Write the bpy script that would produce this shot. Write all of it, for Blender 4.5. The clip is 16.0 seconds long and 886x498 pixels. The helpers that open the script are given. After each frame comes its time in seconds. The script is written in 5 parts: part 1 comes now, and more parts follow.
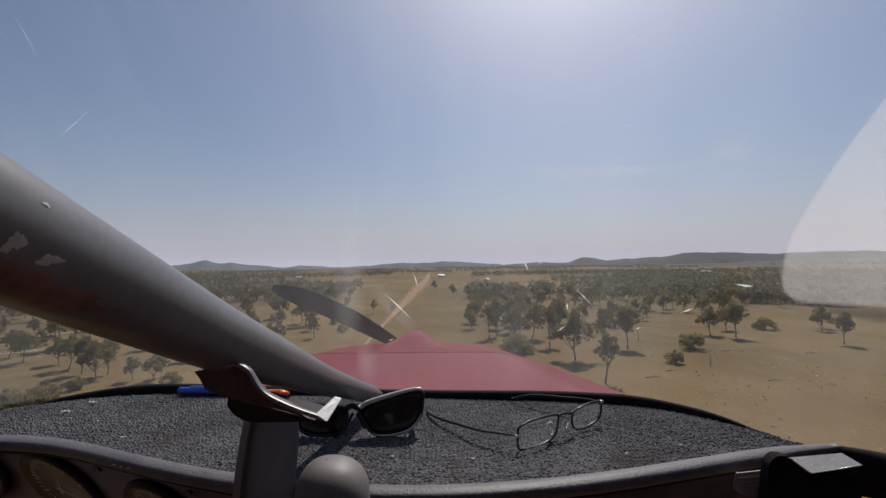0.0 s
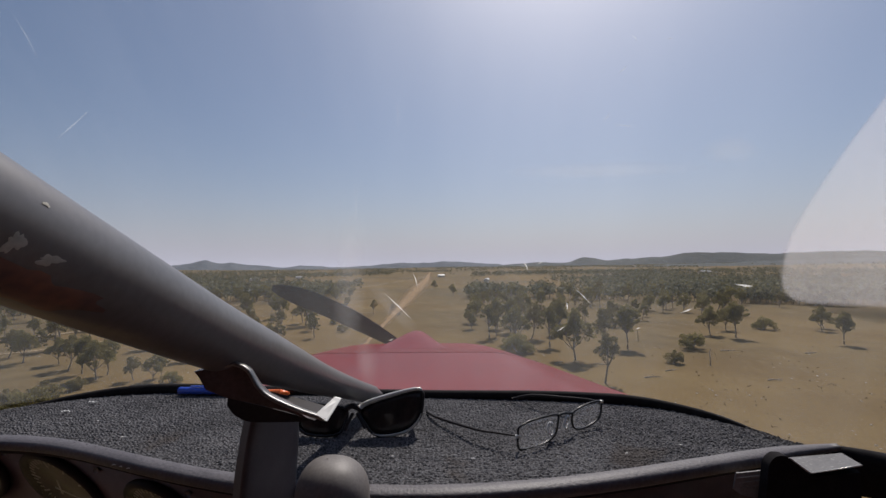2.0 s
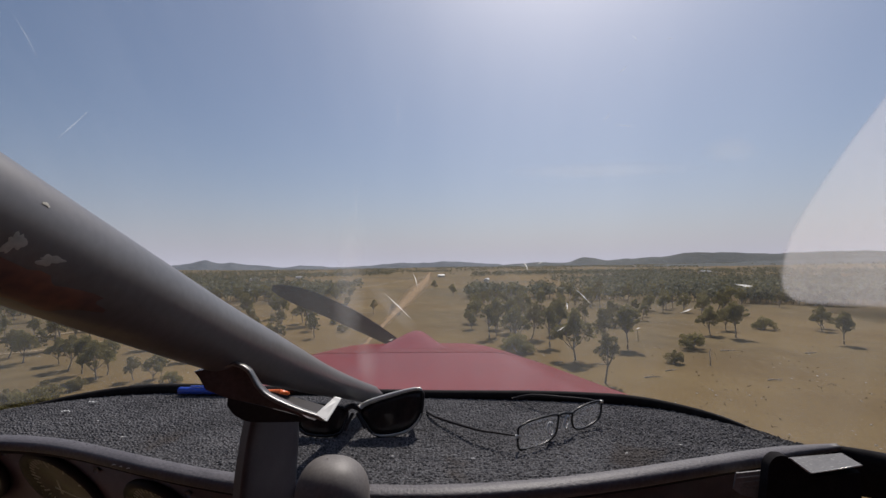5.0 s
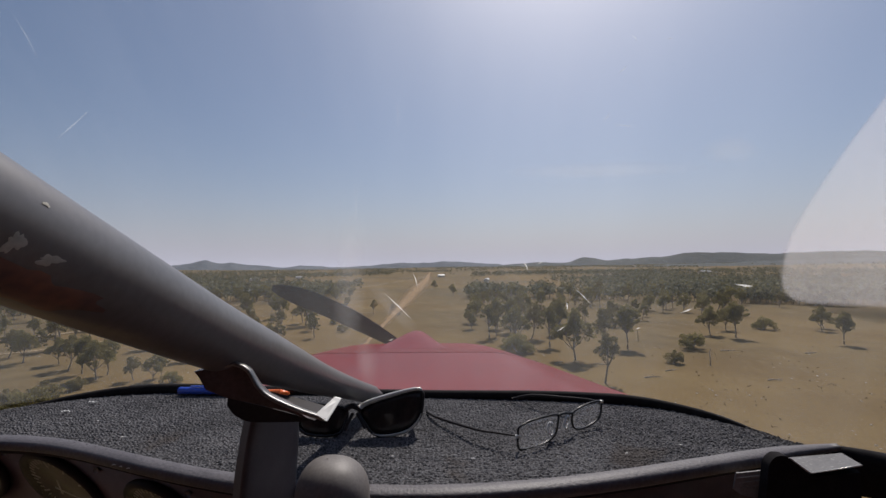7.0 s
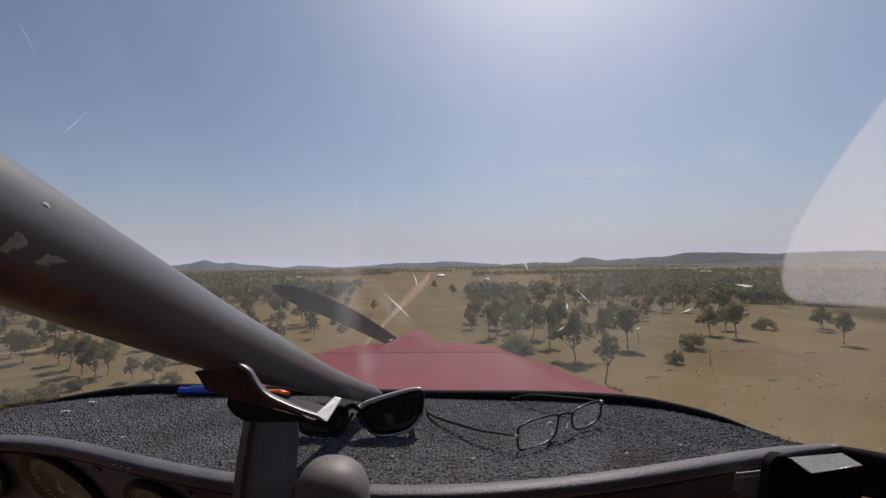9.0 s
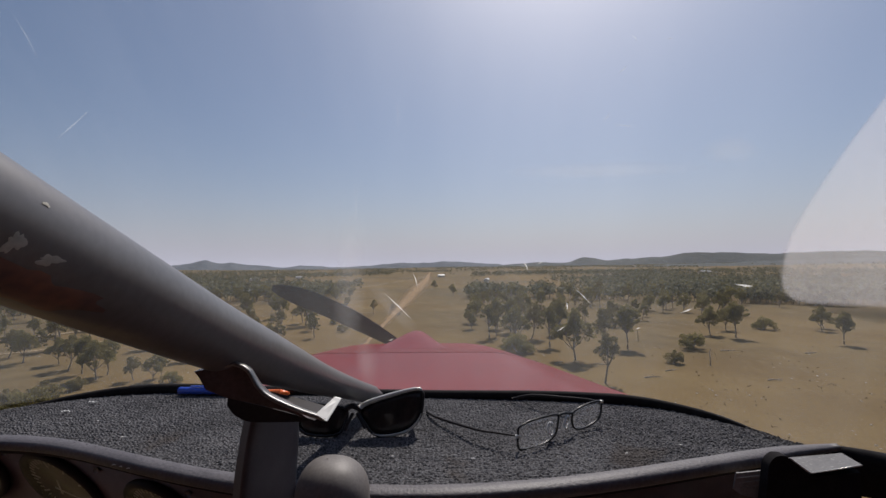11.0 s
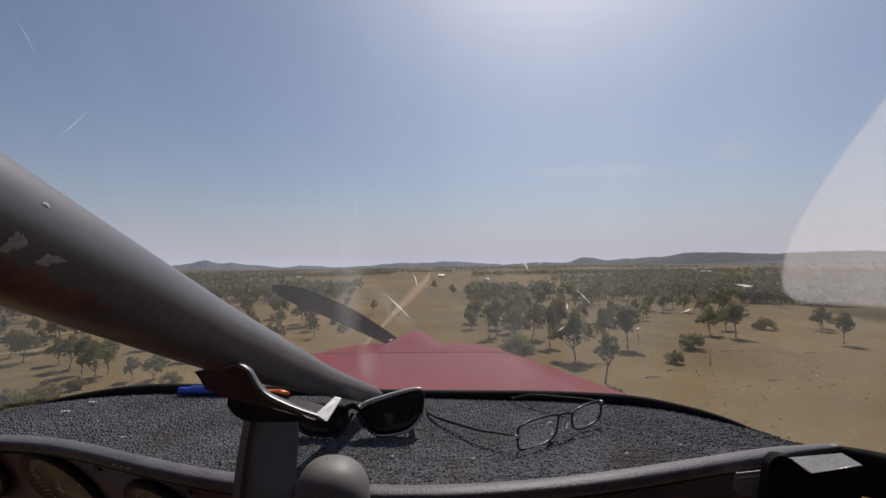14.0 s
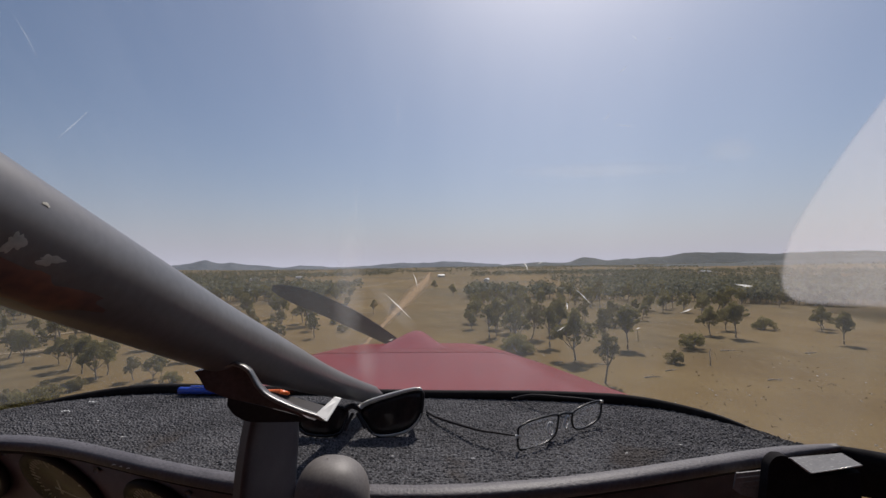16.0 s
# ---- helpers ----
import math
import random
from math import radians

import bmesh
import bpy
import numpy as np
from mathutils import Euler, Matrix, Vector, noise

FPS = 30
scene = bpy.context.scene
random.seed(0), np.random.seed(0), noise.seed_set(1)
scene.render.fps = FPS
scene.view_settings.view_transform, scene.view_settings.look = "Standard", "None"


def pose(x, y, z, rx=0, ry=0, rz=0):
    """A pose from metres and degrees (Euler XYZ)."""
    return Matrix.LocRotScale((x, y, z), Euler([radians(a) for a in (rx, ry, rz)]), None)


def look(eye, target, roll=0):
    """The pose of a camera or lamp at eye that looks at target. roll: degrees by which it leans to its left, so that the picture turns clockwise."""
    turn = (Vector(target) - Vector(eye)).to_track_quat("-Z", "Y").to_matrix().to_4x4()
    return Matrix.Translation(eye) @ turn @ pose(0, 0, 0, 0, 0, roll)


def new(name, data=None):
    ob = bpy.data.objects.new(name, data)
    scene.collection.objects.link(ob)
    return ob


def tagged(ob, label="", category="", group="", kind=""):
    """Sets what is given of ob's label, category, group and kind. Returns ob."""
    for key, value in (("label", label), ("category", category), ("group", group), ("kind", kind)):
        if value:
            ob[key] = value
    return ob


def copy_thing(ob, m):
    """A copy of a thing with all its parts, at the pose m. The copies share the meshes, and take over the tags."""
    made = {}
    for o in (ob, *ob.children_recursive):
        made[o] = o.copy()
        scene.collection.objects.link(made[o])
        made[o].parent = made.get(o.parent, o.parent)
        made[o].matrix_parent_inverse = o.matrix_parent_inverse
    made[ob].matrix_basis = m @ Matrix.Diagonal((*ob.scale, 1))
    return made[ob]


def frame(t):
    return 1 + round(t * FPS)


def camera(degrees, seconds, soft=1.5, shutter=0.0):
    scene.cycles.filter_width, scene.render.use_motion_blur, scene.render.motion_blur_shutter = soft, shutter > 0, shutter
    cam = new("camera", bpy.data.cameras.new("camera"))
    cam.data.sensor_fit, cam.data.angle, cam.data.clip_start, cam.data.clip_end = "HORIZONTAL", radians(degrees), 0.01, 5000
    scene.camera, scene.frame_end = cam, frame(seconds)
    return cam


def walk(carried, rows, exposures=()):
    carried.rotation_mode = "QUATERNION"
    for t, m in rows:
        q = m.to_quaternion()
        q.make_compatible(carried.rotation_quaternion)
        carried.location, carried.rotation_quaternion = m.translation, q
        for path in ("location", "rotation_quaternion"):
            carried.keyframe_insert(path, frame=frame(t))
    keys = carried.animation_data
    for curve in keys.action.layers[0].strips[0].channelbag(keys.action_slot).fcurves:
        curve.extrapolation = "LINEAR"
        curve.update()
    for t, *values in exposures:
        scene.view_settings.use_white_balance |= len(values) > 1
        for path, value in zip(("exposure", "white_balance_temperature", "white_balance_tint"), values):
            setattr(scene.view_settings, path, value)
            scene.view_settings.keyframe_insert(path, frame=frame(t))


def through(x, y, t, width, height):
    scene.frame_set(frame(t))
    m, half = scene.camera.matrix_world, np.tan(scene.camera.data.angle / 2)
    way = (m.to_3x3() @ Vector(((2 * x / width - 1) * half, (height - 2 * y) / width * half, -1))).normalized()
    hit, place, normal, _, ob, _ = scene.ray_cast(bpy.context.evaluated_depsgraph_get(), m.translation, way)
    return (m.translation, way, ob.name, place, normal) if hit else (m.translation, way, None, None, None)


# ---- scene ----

# ---------------------------------------------------------------- camera
EYE = 24.0                                   # camera height over the paddock
cam = camera(93.0, 16.0, soft=1.5)
VIEW = (92.23, 0.46, 0.0)                    # nose slightly up, leaning a little to the right
walk(cam, [(t, pose(0.0, 0.0, EYE, *VIEW)) for t in (0.0, 4.0, 8.0, 12.0, 16.0)],
     exposures=[(0.0, 0.09, 6200, 11.0), (16.0, 0.09, 6200, 11.0)])

# ---------------------------------------------------------------- world and sun
SUN_EL, SUN_AZ = 52.0, 18.0                  # degrees; azimuth to the right of straight ahead
world = bpy.data.worlds.new("sky_world")
scene.world = world
world.use_nodes = True
wn, wl = world.node_tree.nodes, world.node_tree.links
wn.clear()
sky = wn.new("ShaderNodeTexSky")
sky.sky_type = 'NISHITA'
sky.sun_disc = False
sky.sun_elevation, sky.sun_rotation = radians(SUN_EL), radians(SUN_AZ)
sky.air_density, sky.dust_density, sky.ozone_density = 1.0, 2.3, 3.6
w_bg, w_out = wn.new("ShaderNodeBackground"), wn.new("ShaderNodeOutputWorld")
w_bg.inputs["Strength"].default_value = 0.064
w_tc, w_xyz, w_inv, w_pow, w_mix = (wn.new("ShaderNodeTexCoord"), wn.new("ShaderNodeSeparateXYZ"), wn.new("ShaderNodeMath"),
                                    wn.new("ShaderNodeMath"), wn.new("ShaderNodeMix"))
w_inv.operation, w_pow.operation = 'SUBTRACT', 'POWER'       # smoke haze thickening evenly towards the horizon, all round
w_inv.use_clamp = True
w_inv.inputs[0].default_value, w_pow.inputs[1].default_value = 1.0, 9.0
w_mix.data_type = 'RGBA'
w_mix.inputs[7].default_value = (7.5, 7.3, 8.4, 1)
wl.new(w_tc.outputs["Generated"], w_xyz.inputs[0])
wl.new(w_xyz.outputs["Z"], w_inv.inputs[1])
wl.new(w_inv.outputs[0], w_pow.inputs[0])
wl.new(w_pow.outputs[0], w_mix.inputs[0])
wl.new(sky.outputs[0], w_mix.inputs[6])
wl.new(w_mix.outputs[2], w_bg.inputs[0])
wl.new(w_bg.outputs[0], w_out.inputs[0])

sun_data = bpy.data.lights.new("sun", 'SUN')
sun_data.energy, sun_data.angle, sun_data.color = 3.4, radians(0.53), (1.0, 0.91, 0.80)
sun = new("sun", sun_data)
se, sa = radians(SUN_EL), radians(SUN_AZ)
TO_SUN = Vector((math.sin(sa) * math.cos(se), math.cos(sa) * math.cos(se), math.sin(se)))
sun.matrix_world = look(TO_SUN * 200, (0, 0, 0))


# ---------------------------------------------------------------- materials
def nodes_of(name):
    m = bpy.data.materials.new(name)
    m.use_nodes = True
    return m, m.node_tree.nodes, m.node_tree.links, m.node_tree.nodes["Principled BSDF"]


def surface(name, dark, light, scale=40.0, fine=300.0, rough=0.6, metal=0.0, bump=0.15, dist=0.002,
            coat=0.0, spec=0.5, mix=0.5, wear=None, wear_scale=12.0, wear_at=0.66, per_object=0.0, per_island=0.0, through_light=0.0, patchy=0.0):
    """A two-scale procedural surface: broad tone, fine grain with relief, and optional worn or stained patches."""
    m, nn, ll, bsdf = nodes_of(name)
    tc = nn.new("ShaderNodeTexCoord")
    n1, n2 = nn.new("ShaderNodeTexNoise"), nn.new("ShaderNodeTexNoise")
    n1.inputs["Scale"].default_value, n1.inputs["Detail"].default_value = scale, 5
    n2.inputs["Scale"].default_value, n2.inputs["Detail"].default_value = fine, 3
    ll.new(tc.outputs["Object"], n1.inputs["Vector"])
    ll.new(tc.outputs["Object"], n2.inputs["Vector"])
    avg = nn.new("ShaderNodeMath")
    avg.operation = 'MULTIPLY_ADD'
    avg.inputs[1].default_value, avg.inputs[2].default_value = 1 - mix, 0
    ll.new(n1.outputs["Fac"], avg.inputs[0])
    add = nn.new("ShaderNodeMath")
    add.operation = 'MULTIPLY_ADD'
    add.inputs[1].default_value = mix
    ll.new(n2.outputs["Fac"], add.inputs[0])
    ll.new(avg.outputs[0], add.inputs[2])
    ramp = nn.new("ShaderNodeValToRGB")
    ramp.color_ramp.elements[0].position, ramp.color_ramp.elements[1].position = 0.36, 0.64
    ramp.color_ramp.elements[0].color, ramp.color_ramp.elements[1].color = (*dark, 1), (*light, 1)
    ll.new(add.outputs[0], ramp.inputs[0])
    col = ramp.outputs[0]
    if wear:
        n3 = nn.new("ShaderNodeTexNoise")
        n3.inputs["Scale"].default_value, n3.inputs["Detail"].default_value = wear_scale, 6
        ll.new(tc.outputs["Object"], n3.inputs["Vector"])
        r3 = nn.new("ShaderNodeValToRGB")
        r3.color_ramp.elements[0].position, r3.color_ramp.elements[1].position = wear_at, wear_at + 0.06
        ll.new(n3.outputs["Fac"], r3.inputs[0])
        mx = nn.new("ShaderNodeMix")
        mx.data_type = 'RGBA'
        ll.new(r3.outputs[0], mx.inputs[0])
        ll.new(col, mx.inputs[6])
        mx.inputs[7].default_value = (*wear, 1)
        col = mx.outputs[2]
    if per_object or per_island:
        src = nn.new("ShaderNodeObjectInfo" if per_object else "ShaderNodeNewGeometry")
        mr = nn.new("ShaderNodeMapRange")
        k = per_object or per_island
        mr.inputs[3].default_value, mr.inputs[4].default_value = 1 - k, 1 + k
        ll.new(src.outputs["Random" if per_object else "Random Per Island"], mr.inputs[0])
        hs = nn.new("ShaderNodeHueSaturation")
        ll.new(mr.outputs[0], hs.inputs["Value"])
        ll.new(col, hs.inputs["Color"])
        col = hs.outputs[0]
    ll.new(col, bsdf.inputs["Base Color"])
    bsdf.inputs["Roughness"].default_value, bsdf.inputs["Metallic"].default_value = rough, metal
    bsdf.inputs["Coat Weight"].default_value, bsdf.inputs["Coat Roughness"].default_value = coat, 0.06
    bsdf.inputs["Specular IOR Level"].default_value = spec
    if bump:
        bp = nn.new("ShaderNodeBump")
        bp.inputs["Strength"].default_value, bp.inputs["Distance"].default_value = bump, dist
        ll.new(n2.outputs["Fac"], bp.inputs["Height"])
        ll.new(bp.outputs[0], bsdf.inputs["Normal"])
    if patchy:
        n4, r4 = nn.new("ShaderNodeTexNoise"), nn.new("ShaderNodeValToRGB")
        n4.inputs["Scale"].default_value, n4.inputs["Detail"].default_value, n4.inputs["Roughness"].default_value = 0.45, 8, 0.75
        ll.new(tc.outputs["Object"], n4.inputs["Vector"])
        rim, soft = nn.new("ShaderNodeAttribute"), nn.new("ShaderNodeMath")
        rim.attribute_name, soft.operation = "wornness", 'MULTIPLY_ADD'      # most worn along the middle, grass creeping in at both sides
        soft.inputs[1].default_value = 0.42
        ll.new(rim.outputs["Fac"], soft.inputs[0])
        ll.new(n4.outputs["Fac"], soft.inputs[2])
        r4.color_ramp.elements[0].position, r4.color_ramp.elements[1].position = patchy, patchy + 0.36
        ll.new(soft.outputs[0], r4.inputs[0])
        gap, mx3 = nn.new("ShaderNodeBsdfTransparent"), nn.new("ShaderNodeMixShader")
        ll.new(r4.outputs[0], mx3.inputs[0])
        ll.new(gap.outputs[0], mx3.inputs[1])
        ll.new(bsdf.outputs[0], mx3.inputs[2])
        ll.new(mx3.outputs[0], nn["Material Output"].inputs["Surface"])
    if through_light:
        tr, mx2 = nn.new("ShaderNodeBsdfTranslucent"), nn.new("ShaderNodeMixShader")
        ll.new(col, tr.inputs["Color"])
        mx2.inputs[0].default_value = through_light
        ll.new(bsdf.outputs[0], mx2.inputs[1])
        ll.new(tr.outputs[0], mx2.inputs[2])
        ll.new(mx2.outputs[0], nn["Material Output"].inputs["Surface"])
    return m


CARPET = surface("carpet_pile", (0.026, 0.026, 0.029), (0.178, 0.176, 0.187), 9, 460, 0.95, bump=0.6, dist=0.002, spec=0.15,
                 mix=0.75, wear=(0.088, 0.080, 0.078), wear_scale=7, wear_at=0.62)
VINYL = surface("grey_vinyl", (0.082, 0.076, 0.083), (0.132, 0.123, 0.132), 22, 330, 0.50, bump=0.6, dist=0.0012, spec=0.35)
PANEL = surface("panel_paint", (0.135, 0.098, 0.095), (0.205, 0.152, 0.148), 25, 500, 0.45, bump=0.25, dist=0.0006,
                wear=(0.10, 0.08, 0.06), wear_scale=35, wear_at=0.71)
RUBBER = surface("black_rubber", (0.012, 0.011, 0.012), (0.022, 0.020, 0.021), 60, 600, 0.85, bump=0.2, dist=0.0006, spec=0.08)
TUBE_PAINT = surface("tube_paint", (0.106, 0.103, 0.108), (0.138, 0.134, 0.140), 14, 250, 0.42, bump=0.05, dist=0.0006, spec=0.6, coat=0.14)
FLAKE = surface("primer_flake", (0.34, 0.33, 0.29), (0.46, 0.44, 0.39), 80, 500, 0.8, bump=0.2, dist=0.0005)
BROWN_REFLECTION = surface("painted_brown_reflection", (0.096, 0.064, 0.061), (0.255, 0.124, 0.088), 38, 260, 0.38, bump=0.05, dist=0.0005, mix=0.25)
RED = surface("red_cowl_paint", (0.158, 0.005, 0.006), (0.208, 0.008, 0.009), 3, 60, 0.42, bump=0.06, dist=0.0014, spec=0.10, coat=0.11,
              wear=(0.28, 0.04, 0.04), wear_scale=9, wear_at=0.70)
SEAM = surface("cowl_seam", (0.020, 0.004, 0.005), (0.070, 0.020, 0.020), 14, 60, 0.5)
STEEL = surface("brushed_steel", (0.15, 0.15, 0.15), (0.26, 0.255, 0.25), 60, 500, 0.42, metal=1.0, bump=0.08, dist=0.0004)
BROWN_PLATE = surface("dark_brown_plate", (0.088, 0.064, 0.059), (0.135, 0.100, 0.091), 40, 400, 0.26, bump=0.1, dist=0.0005)
BLACK = surface("black_plastic", (0.018, 0.015, 0.016), (0.032, 0.027, 0.028), 40, 600, 0.6, bump=0.15, dist=0.0004, spec=0.2)
MOUNT = surface("mount_plastic", (0.056, 0.047, 0.052), (0.084, 0.071, 0.077), 40, 700, 0.55, bump=0.2, dist=0.0004)
BRACKET = surface("scuffed_grey_bracket", (0.20, 0.195, 0.20), (0.30, 0.29, 0.295), 50, 400, 0.5, bump=0.15, dist=0.0005)
KNOB = surface("grey_knob_plastic", (0.125, 0.113, 0.108), (0.185, 0.168, 0.160), 30, 500, 0.55, bump=0.15, dist=0.0004)
GUNMETAL = surface("gunmetal", (0.016, 0.016, 0.017), (0.034, 0.034, 0.036), 80, 500, 0.3, metal=0.35, bump=0.03, dist=0.0003)
SILVER = surface("silver_edge", (0.50, 0.50, 0.48), (0.66, 0.65, 0.62), 80, 500, 0.3, metal=0.35, bump=0.03, dist=0.0003)
WORN_SILVER = surface("worn_silver_plate", (0.050, 0.048, 0.051), (0.090, 0.086, 0.089), 60, 420, 0.5, metal=0.1, bump=0.2, dist=0.0006,
                      wear=(0.16, 0.157, 0.16), wear_scale=230, wear_at=0.60)
DARK_LENS = surface("dark_lens", (0.018, 0.015, 0.015), (0.028, 0.023, 0.023), 20, 200, 0.12, bump=0, spec=0.4)
BLUE = surface("blue_pen_plastic", (0.012, 0.05, 0.42), (0.022, 0.08, 0.56), 60, 300, 0.3, bump=0)
ORANGE = surface("orange_pen_plastic", (0.85, 0.14, 0.015), (0.95, 0.20, 0.03), 60, 300, 0.35, bump=0)
WHITE = surface("white_print", (0.74, 0.74, 0.72), (0.84, 0.84, 0.82), 60, 300, 0.5, bump=0)
TICK = surface("aged_dial_print", (0.36, 0.34, 0.31), (0.52, 0.49, 0.45), 60, 300, 0.6, bump=0)
DIAL = surface("dial_face", (0.036, 0.028, 0.027), (0.060, 0.047, 0.044), 60, 300, 0.45, bump=0)
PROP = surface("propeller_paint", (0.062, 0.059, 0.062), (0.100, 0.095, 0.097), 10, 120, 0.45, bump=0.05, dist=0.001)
# lining stays out of view; its reddish tone tints the bounced light
CABIN = surface("cabin_lining", (0.20, 0.125, 0.110), (0.28, 0.180, 0.160), 8, 200, 0.85, bump=0.2, dist=0.001)
LINT = surface("lint", (0.55, 0.55, 0.55), (0.75, 0.75, 0.74), 200, 900, 0.9, bump=0)

BARK = surface("gum_bark", (0.14, 0.115, 0.09), (0.30, 0.26, 0.215), 2.5, 18, 0.9, bump=0.5, dist=0.03, per_object=0.2)
LEAF = surface("gum_leaf", (0.182, 0.160, 0.064), (0.300, 0.258, 0.108), 0.6, 3.0, 0.65, bump=0, spec=0.3, per_island=0.35, through_light=0.58)
LEAF_DRY = surface("dry_gum_leaf", (0.186, 0.158, 0.070), (0.292, 0.246, 0.116), 0.6, 3.0, 0.7, bump=0, spec=0.3, per_island=0.35, through_light=0.55)
# far foliage carries distance haze in its colour: greyer and duller than LEAF
LEAF_HAZED = surface("hazed_gum_leaf", (0.136, 0.130, 0.080), (0.222, 0.208, 0.128), 0.02, 0.25, 0.8, bump=0, spec=0.2, per_island=0.4, through_light=0.35)
# distance haze painted into both base colours, bluer and paler on the hills
HAZED_HILL = surface("hazed_forested_hill", (0.110, 0.122, 0.142), (0.155, 0.168, 0.188), 0.004, 0.03, 0.95, bump=0.6, dist=12.0, spec=0.1)
HAZED_RIDGE = surface("hazed_wooded_ridge", (0.082, 0.088, 0.088), (0.128, 0.134, 0.134), 0.006, 0.05, 0.95, bump=0.8, dist=14.0, spec=0.1)
DIRT = surface("red_dirt", (0.250, 0.168, 0.092), (0.335, 0.232, 0.130), 0.12, 1.6, 0.95, bump=0.3, dist=0.05, spec=0.15, patchy=0.55)
PALE_DIRT = surface("pale_dirt", (0.29, 0.22, 0.14), (0.38, 0.30, 0.20), 0.10, 1.4, 0.95, bump=0.3, dist=0.05, spec=0.15, patchy=0.55)
ROOF = surface("pale_roof_iron", (0.42, 0.42, 0.41), (0.56, 0.56, 0.55), 0.4, 6, 0.45, bump=0.1, dist=0.02)
WALLS = surface("weatherboard", (0.40, 0.36, 0.30), (0.54, 0.50, 0.43), 0.6, 8, 0.8, bump=0.2, dist=0.02)
WINDOW_DARK = surface("dark_window", (0.02, 0.022, 0.025), (0.035, 0.038, 0.04), 1, 8, 0.15, bump=0)
DEADWOOD = surface("dead_wood", (0.20, 0.17, 0.14), (0.36, 0.32, 0.27), 1.5, 14, 0.9, bump=0.4, dist=0.02)


def ground_material():
    m, nn, ll, bsdf = nodes_of("dry_paddock_grass")
    tc = nn.new("ShaderNodeTexCoord")

    def noise_at(scale, detail=6, rough=0.55):
        n = nn.new("ShaderNodeTexNoise")
        n.inputs["Scale"].default_value, n.inputs["Detail"].default_value, n.inputs["Roughness"].default_value = scale, detail, rough
        ll.new(tc.outputs["Object"], n.inputs["Vector"])
        return n.outputs["Fac"]

    def ramp(fac, p0, c0, p1, c1):
        r = nn.new("ShaderNodeValToRGB")
        r.color_ramp.elements[0].position, r.color_ramp.elements[1].position = p0, p1
        r.color_ramp.elements[0].color, r.color_ramp.elements[1].color = (*c0, 1), (*c1, 1)
        ll.new(fac, r.inputs[0])
        return r.outputs[0]

    def mixed(fac, a, b, kind='MIX'):
        x = nn.new("ShaderNodeMix")
        x.data_type, x.blend_type = 'RGBA', kind
        if isinstance(fac, float):
            x.inputs[0].default_value = fac
        else:
            ll.new(fac, x.inputs[0])
        ll.new(a, x.inputs[6])
        ll.new(b, x.inputs[7])
        return x.outputs[2]

    grass = ramp(noise_at(0.035, 8), 0.34, (0.150, 0.101, 0.043), 0.66, (0.216, 0.150, 0.065))
    scrub = ramp(noise_at(0.12, 8), 0.35, (0.090, 0.070, 0.038), 0.65, (0.155, 0.118, 0.063))
    col = mixed(ramp(noise_at(0.0045, 7, 0.6), 0.44, (0, 0, 0), 0.58, (1, 1, 1)), grass, scrub)
    bare = ramp(noise_at(0.5, 6), 0.3, (0.225, 0.175, 0.110), 0.7, (0.30, 0.24, 0.155))
    col = mixed(ramp(noise_at(0.055, 9, 0.65), 0.63, (0, 0, 0), 0.73, (0.7, 0.7, 0.7)), col, bare)
    tuft = ramp(noise_at(1.7, 8, 0.7), 0.38, (0.76, 0.76, 0.76), 0.60, (1.06, 1.06, 1.06))
    col = mixed(1.0, col, tuft, 'MULTIPLY')
    ll.new(col, bsdf.inputs["Base Color"])
    bsdf.inputs["Roughness"].default_value, bsdf.inputs["Specular IOR Level"].default_value = 0.95, 0.1
    bp = nn.new("ShaderNodeBump")
    bp.inputs["Strength"].default_value, bp.inputs["Distance"].default_value = 0.3, 0.2
    ll.new(noise_at(1.7, 8, 0.7), bp.inputs["Height"])
    ll.new(bp.outputs[0], bsdf.inputs["Normal"])
    return m


